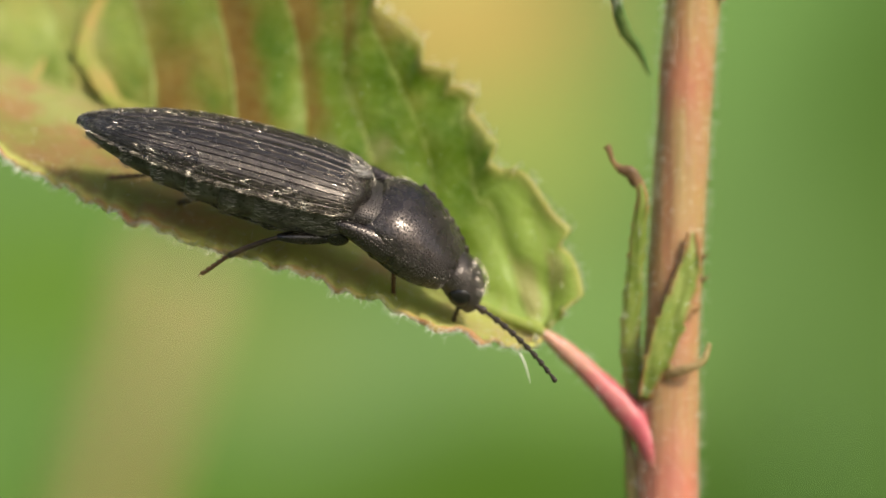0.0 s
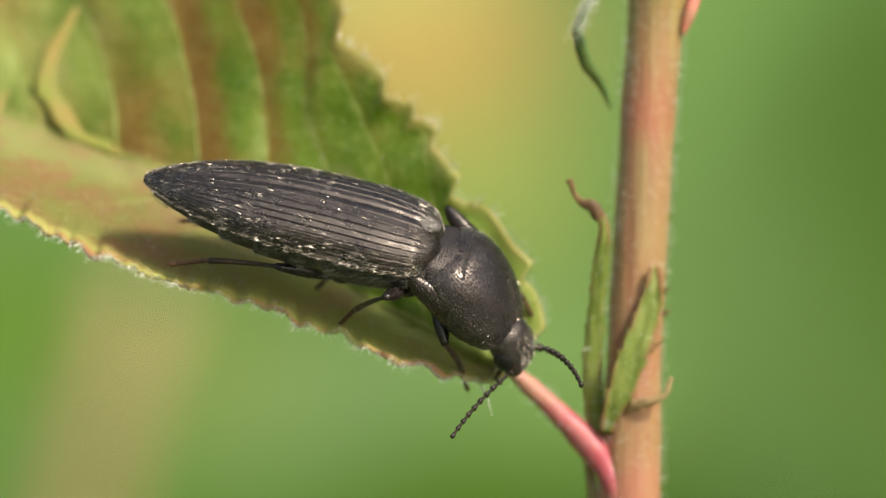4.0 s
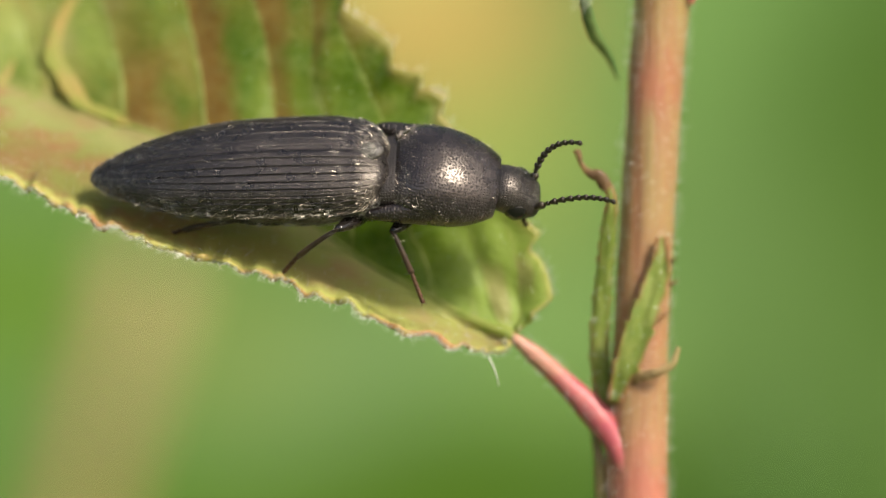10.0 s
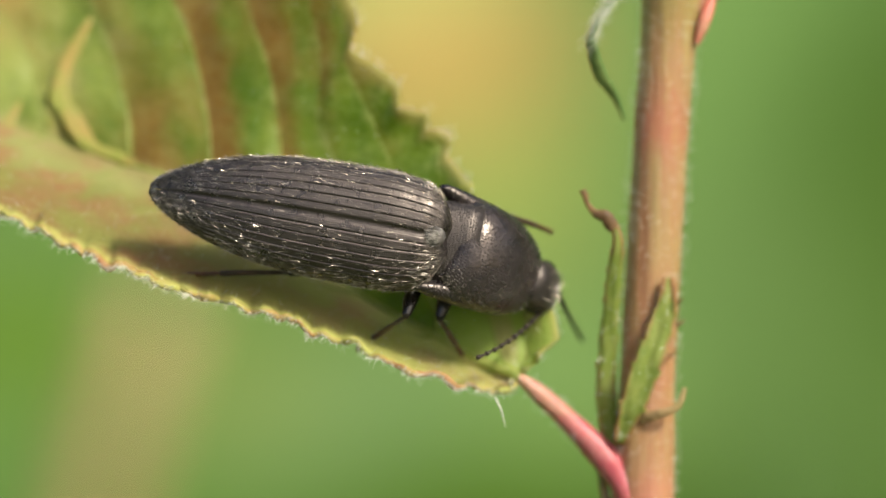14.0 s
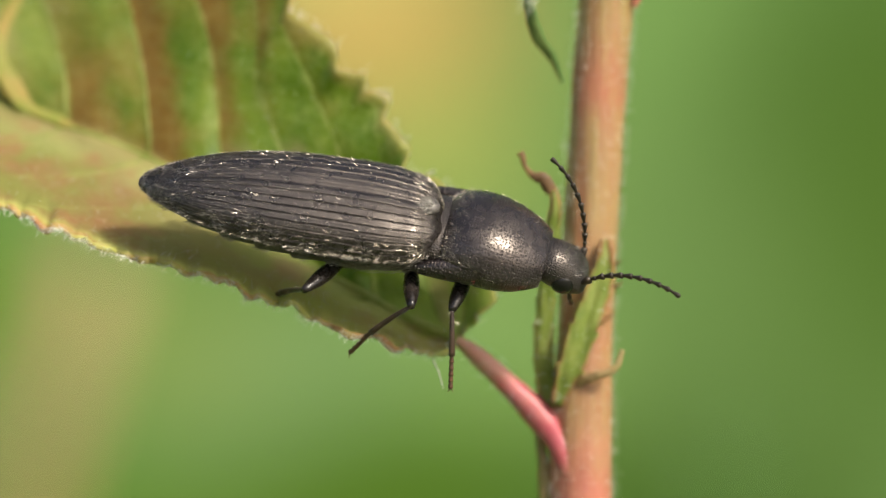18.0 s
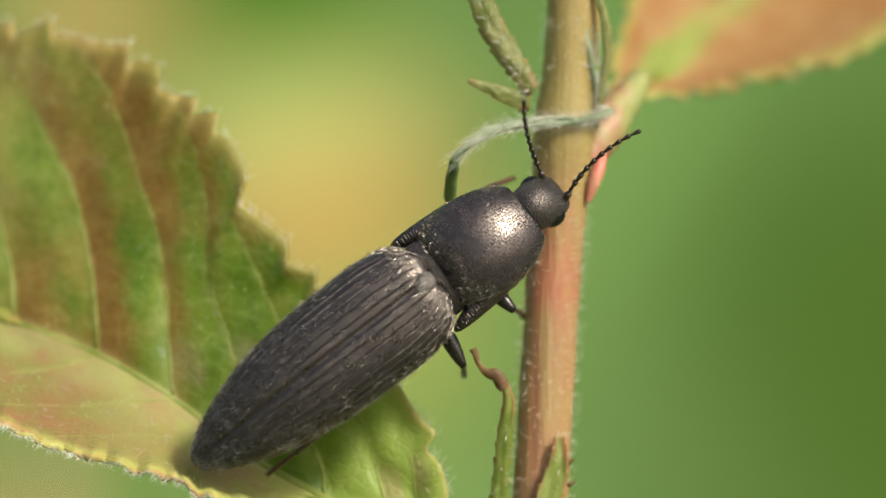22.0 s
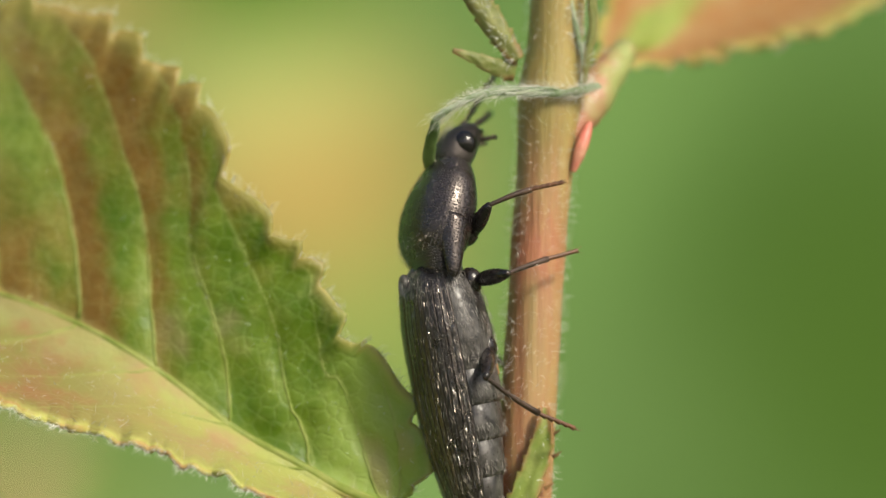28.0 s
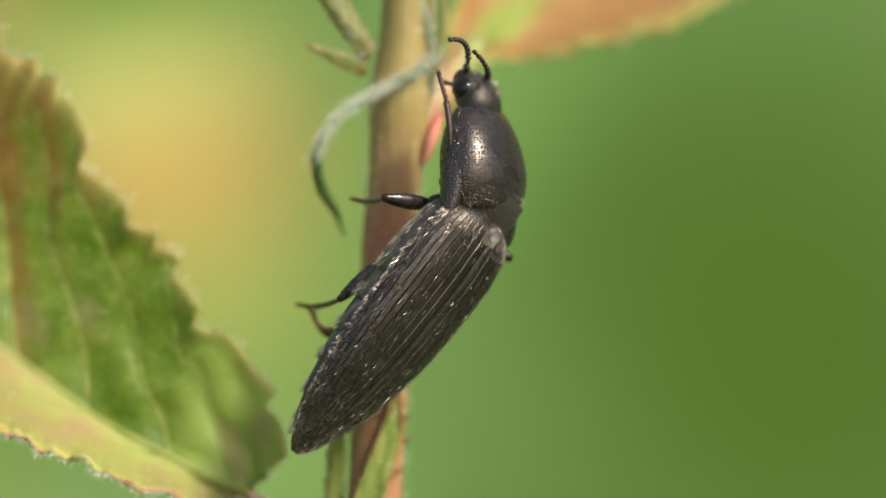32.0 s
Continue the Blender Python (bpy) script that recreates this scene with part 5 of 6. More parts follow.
    left = [
        (0, 2.31, 0.93, -0.34, 0.99, 1.42, 0.58),
        (0.5, 4.47, -0.05, -0.18, 3.21, -0.76, 0.47),
        (1, 5.59, -0.59, -0.95, 7.03, -1.14, -0.48),
        (1.5, 3.91, 1.47, 0.88, 4.2, 1.51, 2.42),
        (2, 4.58, -0.77, -1.45, 5.43, -1.7, -0.85),
        (2.5, 3.46, -0.29, -0.3, 3.61, -0.61, 1.14),
        (3, 3.39, 1.67, -2.55, 3.58, 2.69, -3.45),
        (3.5, 4.26, -1.41, -1.93, 4.91, -2.78, -1.8),
        (5.5, 3.41, -1.24, -1.36, 3.88, -2.11, -0.45),
        (6, 3.9, -1.97, -2.11, 4.47, -2.49, -0.93),
        (6.5, 3.56, -1.52, -2.44, 3.39, -2.76, -1.98),
        (7, 2.8, -2.33, -3.58, 2.17, -3.57, -3.95),
        (7.5, 4.49, 1.13, -2.61, 6.13, 1.68, -2.53),
        (8, 2.26, -1.36, -4.3, 2.49, -2.75, -4.32),
        (8.5, 3.74, 0.44, -3.45, 5.35, 0.51, -3.56),
        (9, 4.23, 1.71, -1.45, 5.41, 2.46, -0.46),
        (9.5, 3.83, 0.97, 0.16, 4.34, 1.36, 1.6),
        (10, 4.48, 0.24, 0.17, 5.4, -0.31, 1.12),
        (10.5, 3.85, 0.44, -0.08, 4.05, -0.13, 1.11),
        (11, 3.42, 1.96, -0.25, 3.27, 3.23, 0.73),
        (11.5, 4.74, 1.86, 0.58, 5.59, 2.62, 1.58),
        (12, 4.61, 1.32, 0.59, 5.27, 2.01, 1.81),
        (12.5, 3.03, 1.39, 0.76, 2.32, 2.15, 1.99),
        (13, 4.48, 0.8, -0.01, 5.3, 1.27, 1.16),
        (13.5, 3.33, 0.13, -3.6, 3.78, 0.49, -4.87),
        (14, 3.49, -0.62, -3.43, 3.99, -1.04, -4.74),
        (14.5, 4.21, -1.53, -0.74, 5.04, -1.65, 0.45),
        (16.5, 2.89, -0.17, -0.61, 2.7, 0.06, 0.88),
        (17, 3.6, 0.7, -2.81, 3.89, 1.62, -3.8),
        (17.5, 3.61, 0.84, 1.2, 2.75, 1.57, 2.35),
        (18, 3.79, 1.07, 1.22, 2.65, 2, 2.24),
        (18.5, 3.46, 1.6, 1.69, 4.09, 1.49, 2.89),
        (19, 3.83, 1.78, 1.39, 3.2, 3.15, 2.31),
        (19.5, 3.59, 0.92, 1.86, 3.21, 0.93, 3.15),
        (20, 2.78, 1.21, 2.06, 2, 1.14, 3.25),
        (20.5, 2.81, 2.03, 1.19, 1.15, 2.27, 1.94),
        (21, 3.72, 2.41, 0.93, 2.62, 1.35, 1.7),
        (21.5, 3.99, 1.5, 1.1, 4.22, 2.48, 2.18),
        (22, 4.37, 1.65, 0.91, 4.75, 2.41, 1.94),
        (22.5, 3.58, 1.37, 1.18, 3.77, 1.91, 2.44),
        (23, 4.29, 1.45, 1.05, 5.06, 1.84, 2.24),
        (23.5, 4.66, 0.87, 1.26, 5.07, 0.58, 2.48),
        (24, 3.81, 3.49, 0.17, 4.14, 4.74, -0.36),
        (24.5, 4.47, 3.51, 1.81, 5.12, 4.8, 2.1),
        (26.5, 2.92, 2.34, -3.38, 3.3, 3.69, -3.45),
        (27, 4.98, 1.61, -3.06, 5.98, 2.61, -3.15),
        (27.5, 5.65, 1.49, -2.69, 6.79, 2.47, -2.88),
        (28, 4.95, 1.19, -3.32, 5.95, 1.85, -4.5),
        (28.5, 5.09, 0.91, -3.24, 6.16, 1.8, -4.01),
        (29, 4.93, -0.44, -1.48, 6.22, 0.25, -0.31),
        (29.5, 5.37, 0.88, -2.19, 6.57, 1.51, -1.72),
        (30, 4.81, 0.79, -1.36, 5.88, 1.02, -0.53),
        (30.5, 4.62, 1.63, -2.73, 5.59, 2.79, -2.59),
        (31, 3.84, 1.98, -2.26, 4.24, 3.6, -1.86),
        (31.5, 4.3, 2.06, -1.84, 4.82, 3.3, -1.39),
        (32, 3.17, 2.58, -2.2, 2.87, 3.78, -1.53),
    ]
    for row, rows, side in ((feelers["right"], right, -1), (feelers["left"], left, 1)):
        keys = [[] for n in row]
        for t, a, b, c, d, e, f in finer(rows):
            base = (shield_at(t) @ neck) @ (Vector((0.80, 0.42 * side, -0.08)) * MM) / MM
            bend, tip = Vector((a, b, c)), Vector((d, e, f))
            reach = tip - base
            if reach.length < 1.2:
                tip = base + reach.normalized() * 1.2
            ctrl = bend * 2 - (base + tip) / 2
            p, s, total = base.copy(), 0.0, sum(SEGMENTS)
            for n, length in enumerate(SEGMENTS):
                s0 = (sum(SEGMENTS[:n]) + length / 2) / total
                way = (ctrl - base) * (1 - s0) + (tip - ctrl) * s0
                way = way.normalized() if way.length > 1e-4 else Vector((1, 0, 0))
                q = p + way * length
                keys[n].append((t, along(p, q)))
                p = q
        for ob, k in zip(row, keys):
            walk(ob, k)

    # legs: knee and foot, in beetle space
    steps = {
        "rf": [
        (0, 0.55, -0.78, -1.15, 1.54, -0.01, -3.07),
        (0.5, 0.49, -0.79, -1.05, 1.32, -0.09, -3.08),
        (1, 0.62, -0.97, -1.31, 1.09, 0.09, -3.3),
        (1.5, 0.57, -0.58, -1.04, 0.29, -0.59, -3.32),
        (2, 0.47, -0.91, -1.38, -0.38, -0.71, -3.51),
        (2.5, 0.42, -0.97, -1.43, -0.43, -0.72, -3.55),
        (3, 0.81, -1.35, -2.09, 2.26, -0.99, -3.84),
        (3.5, 0.76, -1.38, -2.34, 1.96, -0.5, -4.1),
        (5.5, 0.2, -1.19, -1.57, 0.95, -2.09, -3.55),
        (6, 0.31, -1.31, -1.65, 0.72, -1.47, -3.91),
        (6.5, 0.18, -0.74, -1.44, 1.78, -0.61, -3.09),
        (7, 0.1, -1.06, -1.45, 0.76, -0.16, -3.46),
        (7.5, 0.47, -0.75, -2.02, 1, 0.51, -3.87),
        (8, -0.07, -0.88, -1.53, 0.32, -1.48, -3.92),
        (8.5, -0.5, -1.03, -1.66, -0.3, -1.67, -3.98),
        (9, -0.06, -0.7, -1.29, 0.15, -1.83, -3.88),
        (9.5, 0.45, -0.97, -1.44, 1.38, -2.06, -3.42),
        (10, 0.32, -1.08, -1.18, 1.13, -3.63, -3.3),
        (10.5, 0.23, -1.01, -1.26, 1.02, -3.62, -3.42),
        (11, 0.21, -1.4, -1.31, 0.66, -4.45, -2.98),
        (11.5, 0.66, -1.46, -1.13, 1.3, -4.25, -2.52),
        (12, 1.01, -1.5, -1.2, 3.28, -2.81, -2.19),
        (12.5, 0.7, -1.36, -1.02, 2.39, -3.17, -2.05),
        (13, 0.66, -2.14, -1.83, 1.32, -3.11, -3.81),
        (13.5, 0.05, -1.51, -1.27, 0.96, -3.84, -1.85),
        (14, 0.07, -2.02, -1.13, 1.06, -3.05, -2.93),
        (14.5, 0.29, -2.14, -1.27, 1.73, -2.42, -3.05),
        (16.5, -0.14, -1.34, -1.12, 0.39, -0.96, -3.32),
        (17, -0.11, -1.39, -1.2, 0.23, -1.22, -3.47),
        (17.5, 0.43, -1.7, -1.34, 0.84, -2.25, -3.54),
        (18, 0.63, -1.78, -1.31, 0.87, -3.58, -2.73),
        (18.5, 1.24, -1.45, -1.12, 3.65, -1.54, -1.41),
        (19, 1.69, -2.05, -1.65, 3.42, -2.38, -3.13),
        (19.5, 1.45, -1.77, -1.34, 3.33, -3.15, -2.08),
        (20, 1.29, -1.75, -1.13, 3.52, -2.96, -1.63),
        (20.5, 1.12, -1.59, -1.06, 1.48, -4.07, -1.7),
        (21, 1.84, -1.3, -0.94, 3.88, -1.27, -2),
        (21.5, 1.39, -2.1, -1.18, 2, -2.2, -3.4),
        (22, 1.06, -1.86, -0.95, 1.42, -2.29, -3.18),
        (22.5, 0.87, -1.92, -0.99, 1.42, -2.05, -3.22),
        (23, 1.42, -2.12, -1.4, 1.53, -2.09, -3.7),
        (23.5, 1.27, -1.71, -1.62, 1.75, -1.61, -3.87),
        (24, 1.35, -0.66, -1.36, 1.53, 0.63, -3.26),
        (24.5, 1.41, -0.62, -1.13, 1.91, -0.1, -3.31),
        (26.5, 0.71, -0.98, -1.12, 1.14, -2.81, -2.88),
        (27, 1.19, -1.13, -2.25, 1.65, -2.16, -3.72),
        (27.5, 1.16, -1.4, -1.96, 1.67, -1.78, -3.34),
        (28, 1.25, -1.48, -1.8, 1.66, -1.85, -3.93),
        (28.5, 0.97, -1.58, -1.75, 1.25, -1.95, -3.24),
        (29, 1, -1.14, -1.78, 0.43, 0.49, -3.3),
        (29.5, 1.01, -2.03, -2.04, 0.23, -1.45, -4.12),
        (30, 1.02, -2.01, -1.7, 0.4, -1.7, -3.9),
        (30.5, 0.63, -2.13, -1.51, -0.01, -2.18, -3.72),
        (31, 1, -1.78, -1.43, 0.32, -1.79, -3.62),
        (31.5, 1.49, -1.45, -0.73, 1.56, -2.33, -2.85),
        (32, 1.79, -1.02, -0.8, 1.38, -2.18, -2.75),
        ],
        "rm": [
        (0, -2.09, -1.25, -1.34, -4.24, -1.28, -2.96),
        (0.5, -1.6, -1.41, -1.25, -4.09, -2.29, -2.63),
        (1, -1.37, -1.47, -1.22, -3.78, -1.89, -2.38),
        (1.5, -0.51, -1.06, -0.61, -1.87, -0.44, -2.85),
        (2, -0.83, -1.34, -0.98, -2.66, -0.97, -2.92),
        (2.5, -0.82, -1.32, -0.96, -1.84, -0.74, -3.39),
        (3, -0.82, -1.53, -1.16, -2.51, -1.18, -3.23),
        (3.5, -0.95, -1.3, -0.9, -2.46, -0.73, -3.07),
        (5.5, -0.96, -1.35, -1, -3.32, -1.54, -2.29),
        (6, -1.54, -1.36, -1.1, -3.33, -0.6, -2.97),
        (6.5, -1.29, -1.22, -0.85, -2.98, -0.28, -2.73),
        (7, -1, -1.24, -0.78, -2.75, -0.54, -2.71),
        (7.5, -0.6, -1.17, -0.63, -2.24, -0.07, -2.48),
        (8, -0.94, -1.43, -0.74, -3, -0.89, -2.4),
        (8.5, -1.47, -1.63, -0.83, -3.59, -1.67, -2.51),
        (9, -1.05, -1.33, -0.56, -3.14, -1.69, -2.24),
        (9.5, -1.23, -1.3, -0.86, -3.22, -0.94, -2.64),
        (10, -1.09, -1.3, -0.83, -3.4, -2.23, -1.88),
        (10.5, -1.22, -1.37, -0.88, -3.59, -2.62, -1.5),
        (11, -0.81, -1.51, -0.94, -1.91, -3.45, -2.46),
        (11.5, -0.59, -1.49, -0.92, -1.19, -3.52, -2.6),
        (12, -0.79, -1.73, -1.05, -1.61, -4.57, -2.23),
        (12.5, -0.87, -1.57, -0.93, -2.06, -4.72, -2.17),
        (13, -1.3, -1.95, -1.25, -2.5, -4.7, -2.6),
        (13.5, -1.07, -1.57, -0.84, -2.41, -3.2, -2.53),
        (14, -0.87, -1.76, -0.79, -2.22, -3.36, -2.51),
        (14.5, -0.97, -1.61, -0.88, -2.08, -2.68, -3.1),
        (16.5, -1.56, -1.23, -0.87, -3.61, -1.4, -2.62),
        (17, -1.04, -1.26, -0.82, -2.28, -1.58, -3.2),
        (17.5, -0.94, -1.58, -1, -2.62, -2.11, -3.05),
        (18, -0.67, -1.75, -1.06, -2.28, -2.71, -3),
        (18.5, -1.12, -1.72, -0.99, -2.85, -3.29, -2.34),
        (19, -1.74, -1.87, -1.29, -3.81, -3.33, -2.22),
        (19.5, -1.82, -2.03, -1.48, -3.9, -4.01, -2.15),
        (20, -1.72, -1.96, -1.29, -4.13, -3.6, -1.83),
        (20.5, -1.27, -1.95, -1.02, -2.31, -1.51, -3.47),
        (21, -1.99, -2.39, -1.27, -3.28, -2.23, -3.64),
        (21.5, -0.9, -2.57, -1.28, -1.58, -2.81, -3.88),
        (22, -1.06, -2.58, -1.28, -1.15, -2.62, -3.98),
        (22.5, -0.8, -2.67, -1.32, -0.46, -3.54, -3.85),
        (23, -1.05, -2.61, -1.39, -1.92, -2.33, -3.93),
        (23.5, 0.09, -2.1, -1.7, -0.01, -2.19, -4.4),
        (24, -0.18, -1.57, -1.59, -0.17, -0.15, -3.89),
        (24.5, 0.23, -1.44, -1.87, -0.18, -0.04, -4.14),
        (26.5, -0.54, -2.33, -1.13, -1.05, -2.63, -3.14),
        (27, -0.72, -2.31, -1.61, -0.39, -1.78, -3.29),
        (27.5, -0.72, -2.29, -1.67, -0.68, -1.59, -3.62),
        (28, -0.77, -2.28, -1.72, -0.49, -1.5, -3.55),
        (28.5, -0.94, -2.27, -1.76, -0.93, -1.69, -3.25),
        (29, -0.61, -1.88, -1.59, -0.68, -0.21, -3.71),
        (29.5, -0.4, -2.32, -1.4, -1.59, -2.28, -3.82),
        (30, -0.68, -2.63, -1.25, -1.75, -2.68, -3.73),
        (30.5, -0.7, -2.27, -0.82, -1.89, -2.51, -3.23),
        (31, -0.48, -2.08, -0.63, -1.33, -2.44, -3.17),
        (31.5, -0.5, -1.89, -0.22, -0.47, -3.19, -2.58),
        (32, -0.53, -1.7, -0.04, -0.49, -3.21, -2.27),
        ],
        "rh": [
        (0, -4.76, -0.77, -1.09, -5.91, 1.74, -2.89),
        (0.5, -5, -0.91, -1.1, -6.19, 1.41, -3.12),
        (1, -4.49, -1.2, -0.96, -6.53, 0.77, -2.65),
        (1.5, -3.35, -1.31, -0.72, -5.12, 0.99, -2.3),
        (2, -3.63, -1.4, -0.88, -6.55, -0.61, -2.2),
        (2.5, -3.61, -1.34, -0.94, -7.06, -1.72, -1.5),
        (3, -3.75, -1.49, -1.06, -7.67, -1.67, -0.99),
        (3.5, -3.98, -1.3, -1, -7.87, -1.68, -1.43),
        (5.5, -4.36, -1.23, -1.19, -7.04, -0.06, -2.71),
        (6, -5.14, -1.01, -1.42, -8.48, -1.27, -1.74),
        (6.5, -4.78, -0.87, -1.27, -8, -1.37, -2.01),
        (7, -4.61, -1.08, -0.98, -7.74, -1.97, -1.93),
        (7.5, -4.25, -1.55, -0.47, -7.05, -2.47, -1.95),
        (8, -3.97, -1.72, -0.33, -6.59, -2.74, -2.06),
        (8.5, -4.48, -1.72, -0.69, -7.16, -2.55, -2.43),
        (9, -3.54, -1.5, -0.27, -6.41, -2.34, -1.66),
        (9.5, -4.05, -1.25, -0.71, -7.32, -1.83, -0.81),
        (10, -3.88, -1.26, -0.74, -7.02, -0.91, -1.69),
        (10.5, -3.81, -1.36, -0.8, -6.24, -0.39, -2.8),
        (11, -3.6, -1.52, -0.86, -6.29, -0.77, -2.62),
        (11.5, -3.5, -1.43, -0.74, -6.14, -0.86, -2.65),
        (12, -3.63, -1.43, -0.73, -6.05, -0.97, -2.93),
        (12.5, -3.44, -1.25, -0.65, -6.02, -0.79, -2.67),
        (13, -4.4, -1.35, -1.3, -6.9, -1.1, -2.2),
        (13.5, -4.66, -1.4, -1.35, -8.23, -1.55, -1.39),
        (14, -4.66, -1.64, -1.29, -8.17, -2.26, -1.35),
        (14.5, -4.17, -1.42, -0.97, -8.06, -3.03, -1.44),
        (16.5, -2.85, -1.22, -0.69, -4.69, -0.42, -3.32),
        (17, -3.27, -1.23, -0.73, -5.52, -0.51, -3.04),
        (17.5, -3.52, -1.55, -0.96, -5.58, -0.51, -3.32),
        (18, -3.32, -1.81, -1.05, -4.91, -0.61, -3.68),
        (18.5, -3.49, -1.57, -0.83, -5.53, -0.6, -3.23),
        (19, -3.6, -1.6, -0.94, -5.72, -0.63, -3.27),
        (19.5, -3.09, -1.67, -0.89, -4.82, -1.25, -3.66),
        (20, -3.63, -1.63, -0.92, -5.67, -1.21, -3.47),
        (20.5, -4.21, -1.54, -0.94, -6.39, -1.27, -3.4),
        (21, -4.85, -1.81, -1.21, -7.16, -1.63, -3.56),
        (21.5, -4.5, -1.8, -1.27, -7.33, -1.77, -2.98),
        (22, -5.35, -1.77, -1.27, -8.22, -1.32, -2.84),
        (22.5, -5.76, -1.93, -1.3, -7.84, -1.15, -3.74),
        (23, -4.78, -1.56, -1.14, -5.06, -2.28, -4.34),
        (23.5, -4.16, -1.59, -1.01, -6.33, -2.18, -3.43),
        (24, -4.24, -1.4, -1.45, -5.95, 0.47, -3.57),
        (24.5, -4.31, -1.33, -1.14, -6.24, -0.03, -3.48),
        (26.5, -4.08, -1.92, -0.58, -5.21, -2.52, -2.11),
        (27, -3.57, -2.38, -0.91, -4.53, -1.55, -1.6),
        (27.5, -3.79, -2.27, -0.9, -4.7, -1.34, -1.45),
        (28, -3.52, -2.3, -0.57, -5.59, -1.6, -2.86),
        (28.5, -4.79, -1.02, -1.52, -5.08, -1.45, -1.7),
        (29, -3.03, -1.39, -0.81, -4.82, -0.63, -3.48),
        (29.5, -2.64, -1.49, -0.63, -4.88, -1.26, -3.04),
        (30, -3.36, -1.93, -0.42, -5.72, -2.48, -2.65),
        (30.5, -3.3, -1.94, -0.34, -5.14, -2.4, -3.04),
        (31, -3.12, -2.23, -0.38, -4.09, -2.85, -3.47),
        (31.5, -4.25, -1.94, -0.45, -4.72, -3.7, -3.2),
        (32, -4.38, -1.96, -0.09, -4.46, -3.98, -2.7),
        ],
        "lf": [
        (0, 2, 1.5, -1.3, 2.9, 1.2, -2.4),
        (1, 2.22, 1.5, -1.3, 3.33, 1.2, -2.4),
        (2, 1.78, 1.5, -1.3, 2.46, 1.2, -2.4),
        (3, 2, 1.5, -1.3, 2.91, 1.2, -2.4),
        (6, 2.01, 1.5, -1.3, 2.92, 1.2, -2.4),
        (7, 2.21, 1.5, -1.3, 3.32, 1.2, -2.4),
        (8, 1.78, 1.5, -1.3, 2.46, 1.2, -2.4),
        (9, 2.01, 1.5, -1.3, 2.93, 1.2, -2.4),
        (10, 2.21, 1.5, -1.3, 3.32, 1.2, -2.4),
        (11, 1.78, 1.5, -1.3, 2.45, 1.2, -2.4),
        (12, 2.02, 1.5, -1.3, 2.93, 1.2, -2.4),
        (13, 2.21, 1.5, -1.3, 3.31, 1.2, -2.4),
        (14, 1.77, 1.5, -1.3, 2.45, 1.2, -2.4),
        (17, 1.77, 1.5, -1.3, 2.45, 1.2, -2.4),
        (18, 2.03, 1.5, -1.3, 2.95, 1.2, -2.4),
        (19, 2.2, 1.5, -1.3, 3.3, 1.2, -2.4),
        (20, 1.77, 1.5, -1.3, 2.44, 1.2, -2.4),
        (21, 2.03, 1.5, -1.3, 2.96, 1.2, -2.4),
        (22, 2.2, 1.5, -1.3, 3.3, 1.2, -2.4),
        (23, 1.77, 1.5, -1.3, 2.44, 1.2, -2.4),
        (24, 2.03, 1.5, -1.3, 2.97, 1.2, -2.4),
        (27, 2.04, 1.5, -1.3, 2.98, 1.2, -2.4),
        (28, 2.19, 1.5, -1.3, 3.29, 1.2, -2.4),
        (29, 1.77, 1.5, -1.3, 2.43, 1.2, -2.4),
        (30, 2.04, 1.5, -1.3, 2.98, 1.2, -2.4),
        (31, 0.4, 1.64, -0.9, 0.71, 2.61, -2.97),
        (31.5, 0.16, 1.43, -0.97, -0.03, 2.79, -2.82),
        (32, 0.57, 1.58, -1.13, 2.38, 2.78, -2.28),
        ],
        "lm": [
        (0, -1.47, 1.7, -1.5, -2.55, 1.4, -2.3),
        (1, -1.9, 1.7, -1.5, -3.41, 1.4, -2.3),
        (2, -1.72, 1.7, -1.5, -3.04, 1.4, -2.3),
        (3, -1.47, 1.7, -1.5, -2.55, 1.4, -2.3),
        (6, -1.48, 1.7, -1.5, -2.55, 1.4, -2.3),
        (7, -1.91, 1.7, -1.5, -3.42, 1.4, -2.3),
        (8, -1.71, 1.7, -1.5, -3.02, 1.4, -2.3),
        (9, -1.48, 1.7, -1.5, -2.56, 1.4, -2.3),
        (10, -1.91, 1.7, -1.5, -3.42, 1.4, -2.3),
        (11, -1.71, 1.7, -1.5, -3.02, 1.4, -2.3),
        (12, -1.48, 1.7, -1.5, -2.56, 1.4, -2.3),
        (13, -1.91, 1.7, -1.5, -3.43, 1.4, -2.3),
        (14, -1.7, 1.7, -1.5, -3.01, 1.4, -2.3),
        (17, -1.7, 1.7, -1.5, -3, 1.4, -2.3),
        (18, -1.48, 1.7, -1.5, -2.57, 1.4, -2.3),
        (19, -1.92, 1.7, -1.5, -3.44, 1.4, -2.3),
        (20, -1.7, 1.7, -1.5, -2.99, 1.4, -2.3),
        (21, -1.49, 1.7, -1.5, -2.57, 1.4, -2.3),
        (22, -1.92, 1.7, -1.5, -3.44, 1.4, -2.3),
        (23, -1.69, 1.7, -1.5, -2.98, 1.4, -2.3),
        (24, -1.49, 1.7, -1.5, -2.58, 1.4, -2.3),
        (27, -1.49, 1.7, -1.5, -2.58, 1.4, -2.3),
        (28, -1.92, 1.7, -1.5, -3.45, 1.4, -2.3),
        (29, -1.68, 1.7, -1.5, -2.97, 1.4, -2.3),
        (30, -1.49, 1.7, -1.5, -2.59, 1.4, -2.3),
        (31, -1.56, 1.64, -0.33, -2.81, 1.37, -2.71),
        (31.5, -0.68, 1.89, -0.82, -1.18, 0.99, -3.31),
        (32, -1.48, 2.04, -1.52, -2.03, 0.71, -3.81),
        ],
        "lh": [
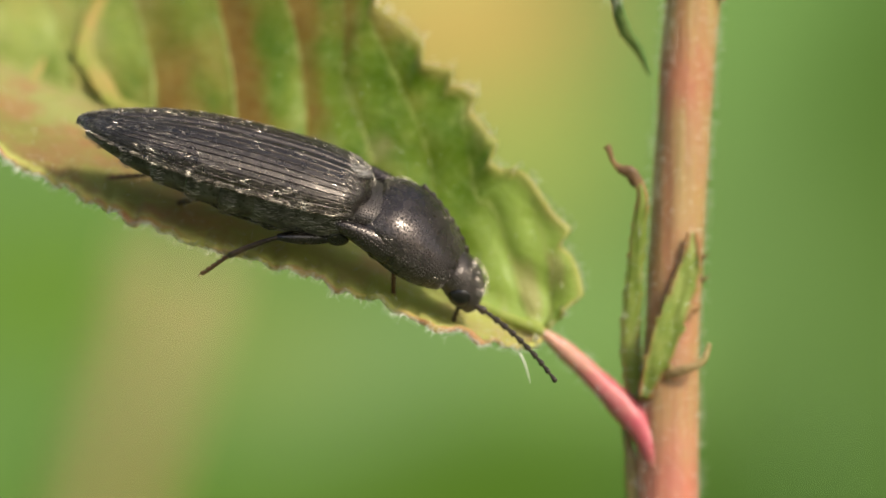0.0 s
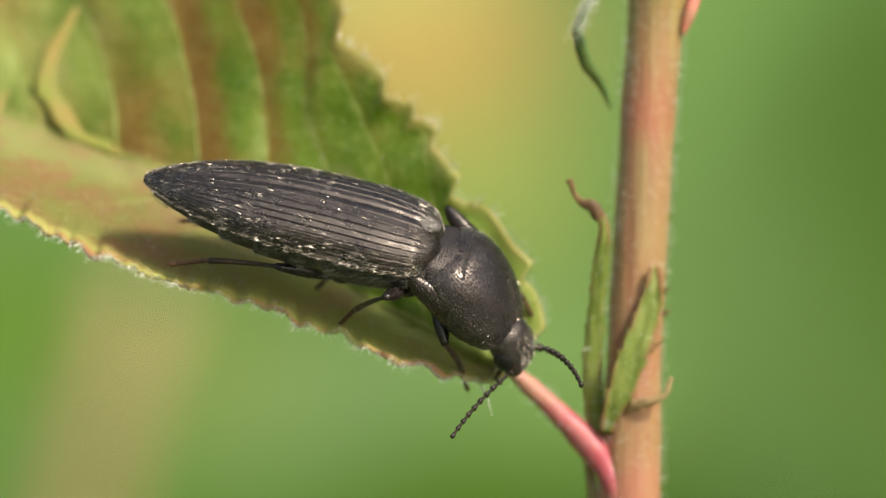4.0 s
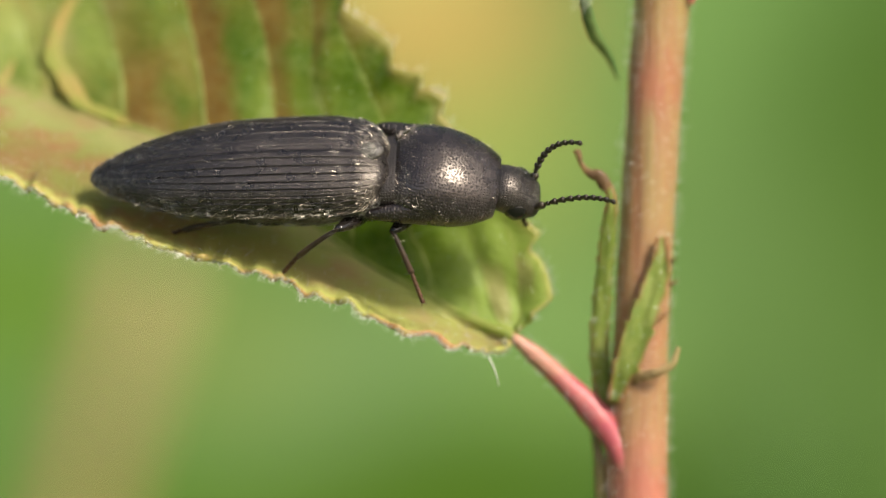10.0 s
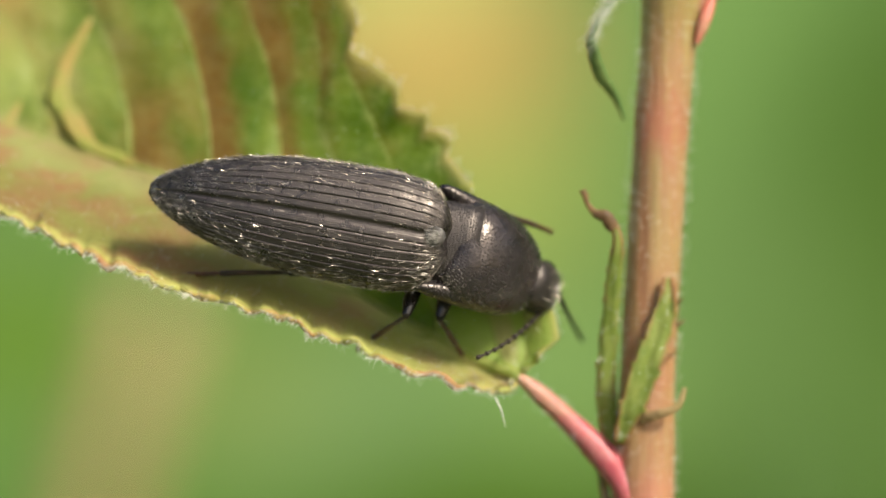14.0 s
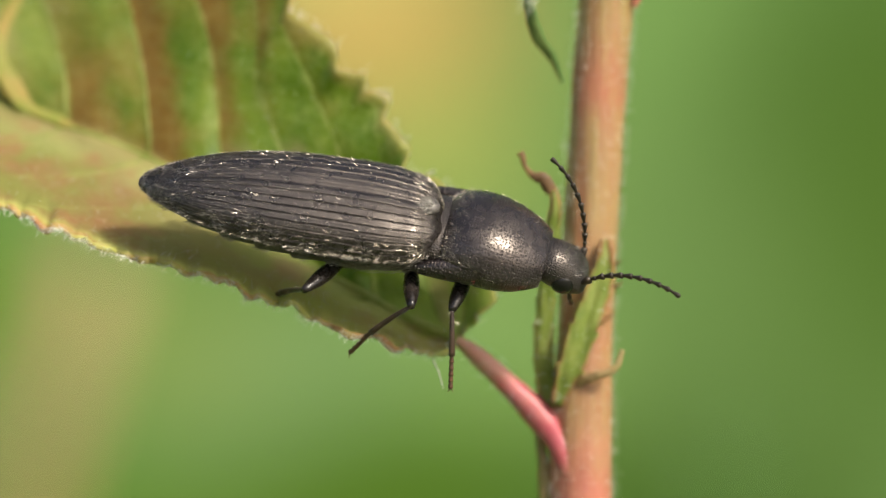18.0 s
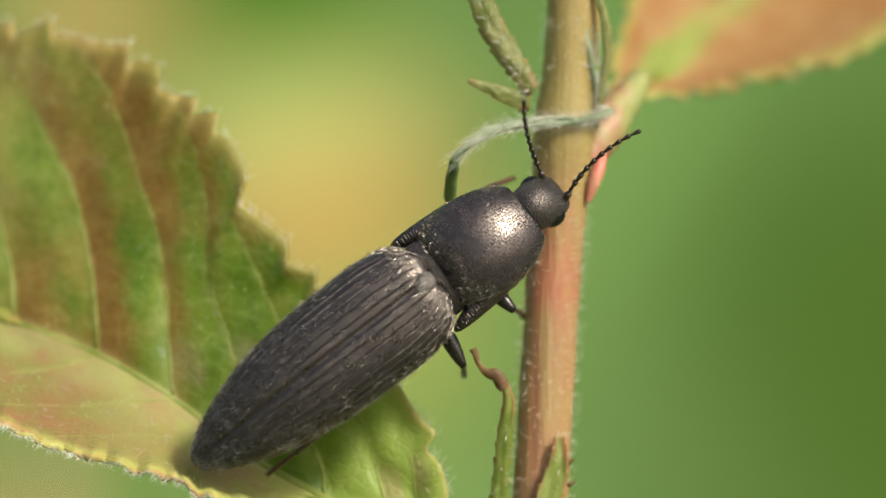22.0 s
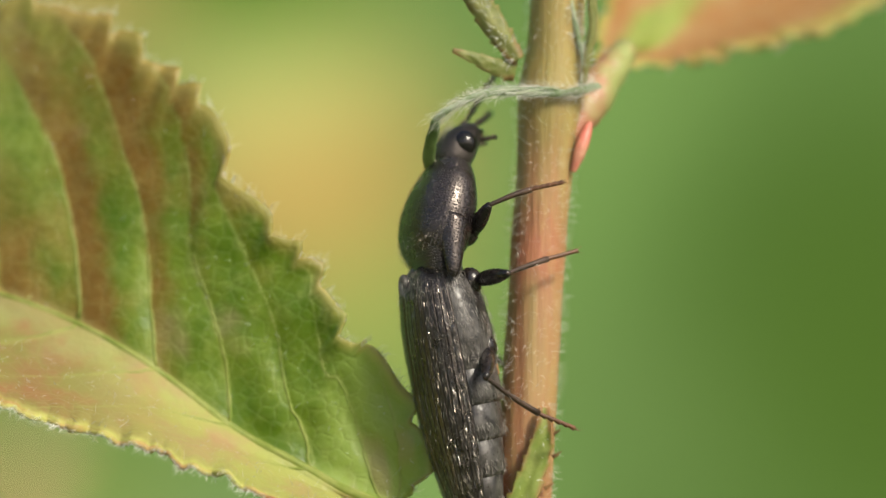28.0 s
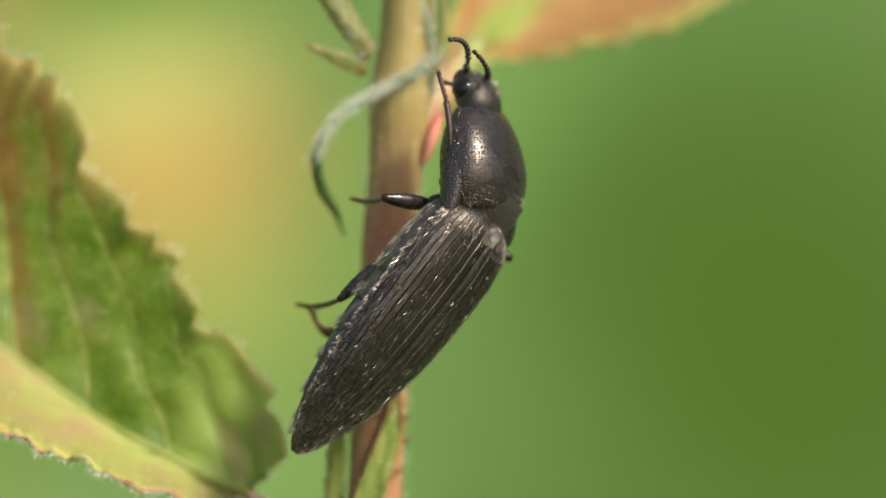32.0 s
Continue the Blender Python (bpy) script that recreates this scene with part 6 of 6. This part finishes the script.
        (0, -4.49, 1.4, -1.6, -6.78, 1.2, -1.9),
        (1, -4.35, 1.4, -1.6, -6.49, 1.2, -1.9),
        (2, -4.06, 1.4, -1.6, -5.93, 1.2, -1.9),
        (3, -4.49, 1.4, -1.6, -6.78, 1.2, -1.9),
        (6, -4.49, 1.4, -1.6, -6.79, 1.2, -1.9),
        (7, -4.34, 1.4, -1.6, -6.47, 1.2, -1.9),
        (8, -4.07, 1.4, -1.6, -5.94, 1.2, -1.9),
        (9, -4.5, 1.4, -1.6, -6.79, 1.2, -1.9),
        (10, -4.33, 1.4, -1.6, -6.47, 1.2, -1.9),
        (11, -4.07, 1.4, -1.6, -5.94, 1.2, -1.9),
        (12, -4.5, 1.4, -1.6, -6.8, 1.2, -1.9),
        (13, -4.33, 1.4, -1.6, -6.46, 1.2, -1.9),
        (14, -4.07, 1.4, -1.6, -5.94, 1.2, -1.9),
        (17, -4.07, 1.4, -1.6, -5.95, 1.2, -1.9),
        (18, -4.5, 1.4, -1.6, -6.81, 1.2, -1.9),
        (19, -4.32, 1.4, -1.6, -6.44, 1.2, -1.9),
        (20, -4.07, 1.4, -1.6, -5.95, 1.2, -1.9),
        (21, -4.51, 1.4, -1.6, -6.81, 1.2, -1.9),
        (22, -4.32, 1.4, -1.6, -6.43, 1.2, -1.9),
        (23, -4.08, 1.4, -1.6, -5.95, 1.2, -1.9),
        (24, -4.51, 1.4, -1.6, -6.82, 1.2, -1.9),
        (27, -4.51, 1.4, -1.6, -6.82, 1.2, -1.9),
        (28, -4.31, 1.4, -1.6, -6.42, 1.2, -1.9),
        (29, -4.08, 1.4, -1.6, -5.96, 1.2, -1.9),
        (30, -4.51, 1.4, -1.6, -6.83, 1.2, -1.9),
        (31, -3.91, 1.96, -0.44, -5.67, 1.25, -3.15),
        (31.5, -4.33, 1.41, -0.84, -4.81, -0.35, -3.59),
        (32, -4.9, 1.16, -1.48, -5.47, -0.64, -4.18),
        ],
    }
    for key, rows in steps.items():
        a, b, c = LEGS[key[1]]
        x, y, z = COXA[key[1]]
        hip0 = Vector((x, -y if key[0] == "r" else y, z))
        keys = ([], [], [])
        for t, kx, ky, kz, fx, fy, fz in finer(rows, 0.5):
            hip = (shield_at(t) @ (hip0 * MM)) / MM if key[1] == "f" else hip0
            knee = hip + (Vector((kx, ky, kz)) - hip).normalized() * a
            way = (Vector((fx, fy, fz)) - knee).normalized()
            ankle = knee + way * b
            down = (way + Vector((0, 0, -0.12))).normalized()
            keys[0].append((t, along(hip, knee)))
            keys[1].append((t, along(knee, ankle)))
            keys[2].append((t, along(ankle, ankle + down)))
        for ob, k in zip(limbs[key], keys):
            walk(ob, k)


motions()
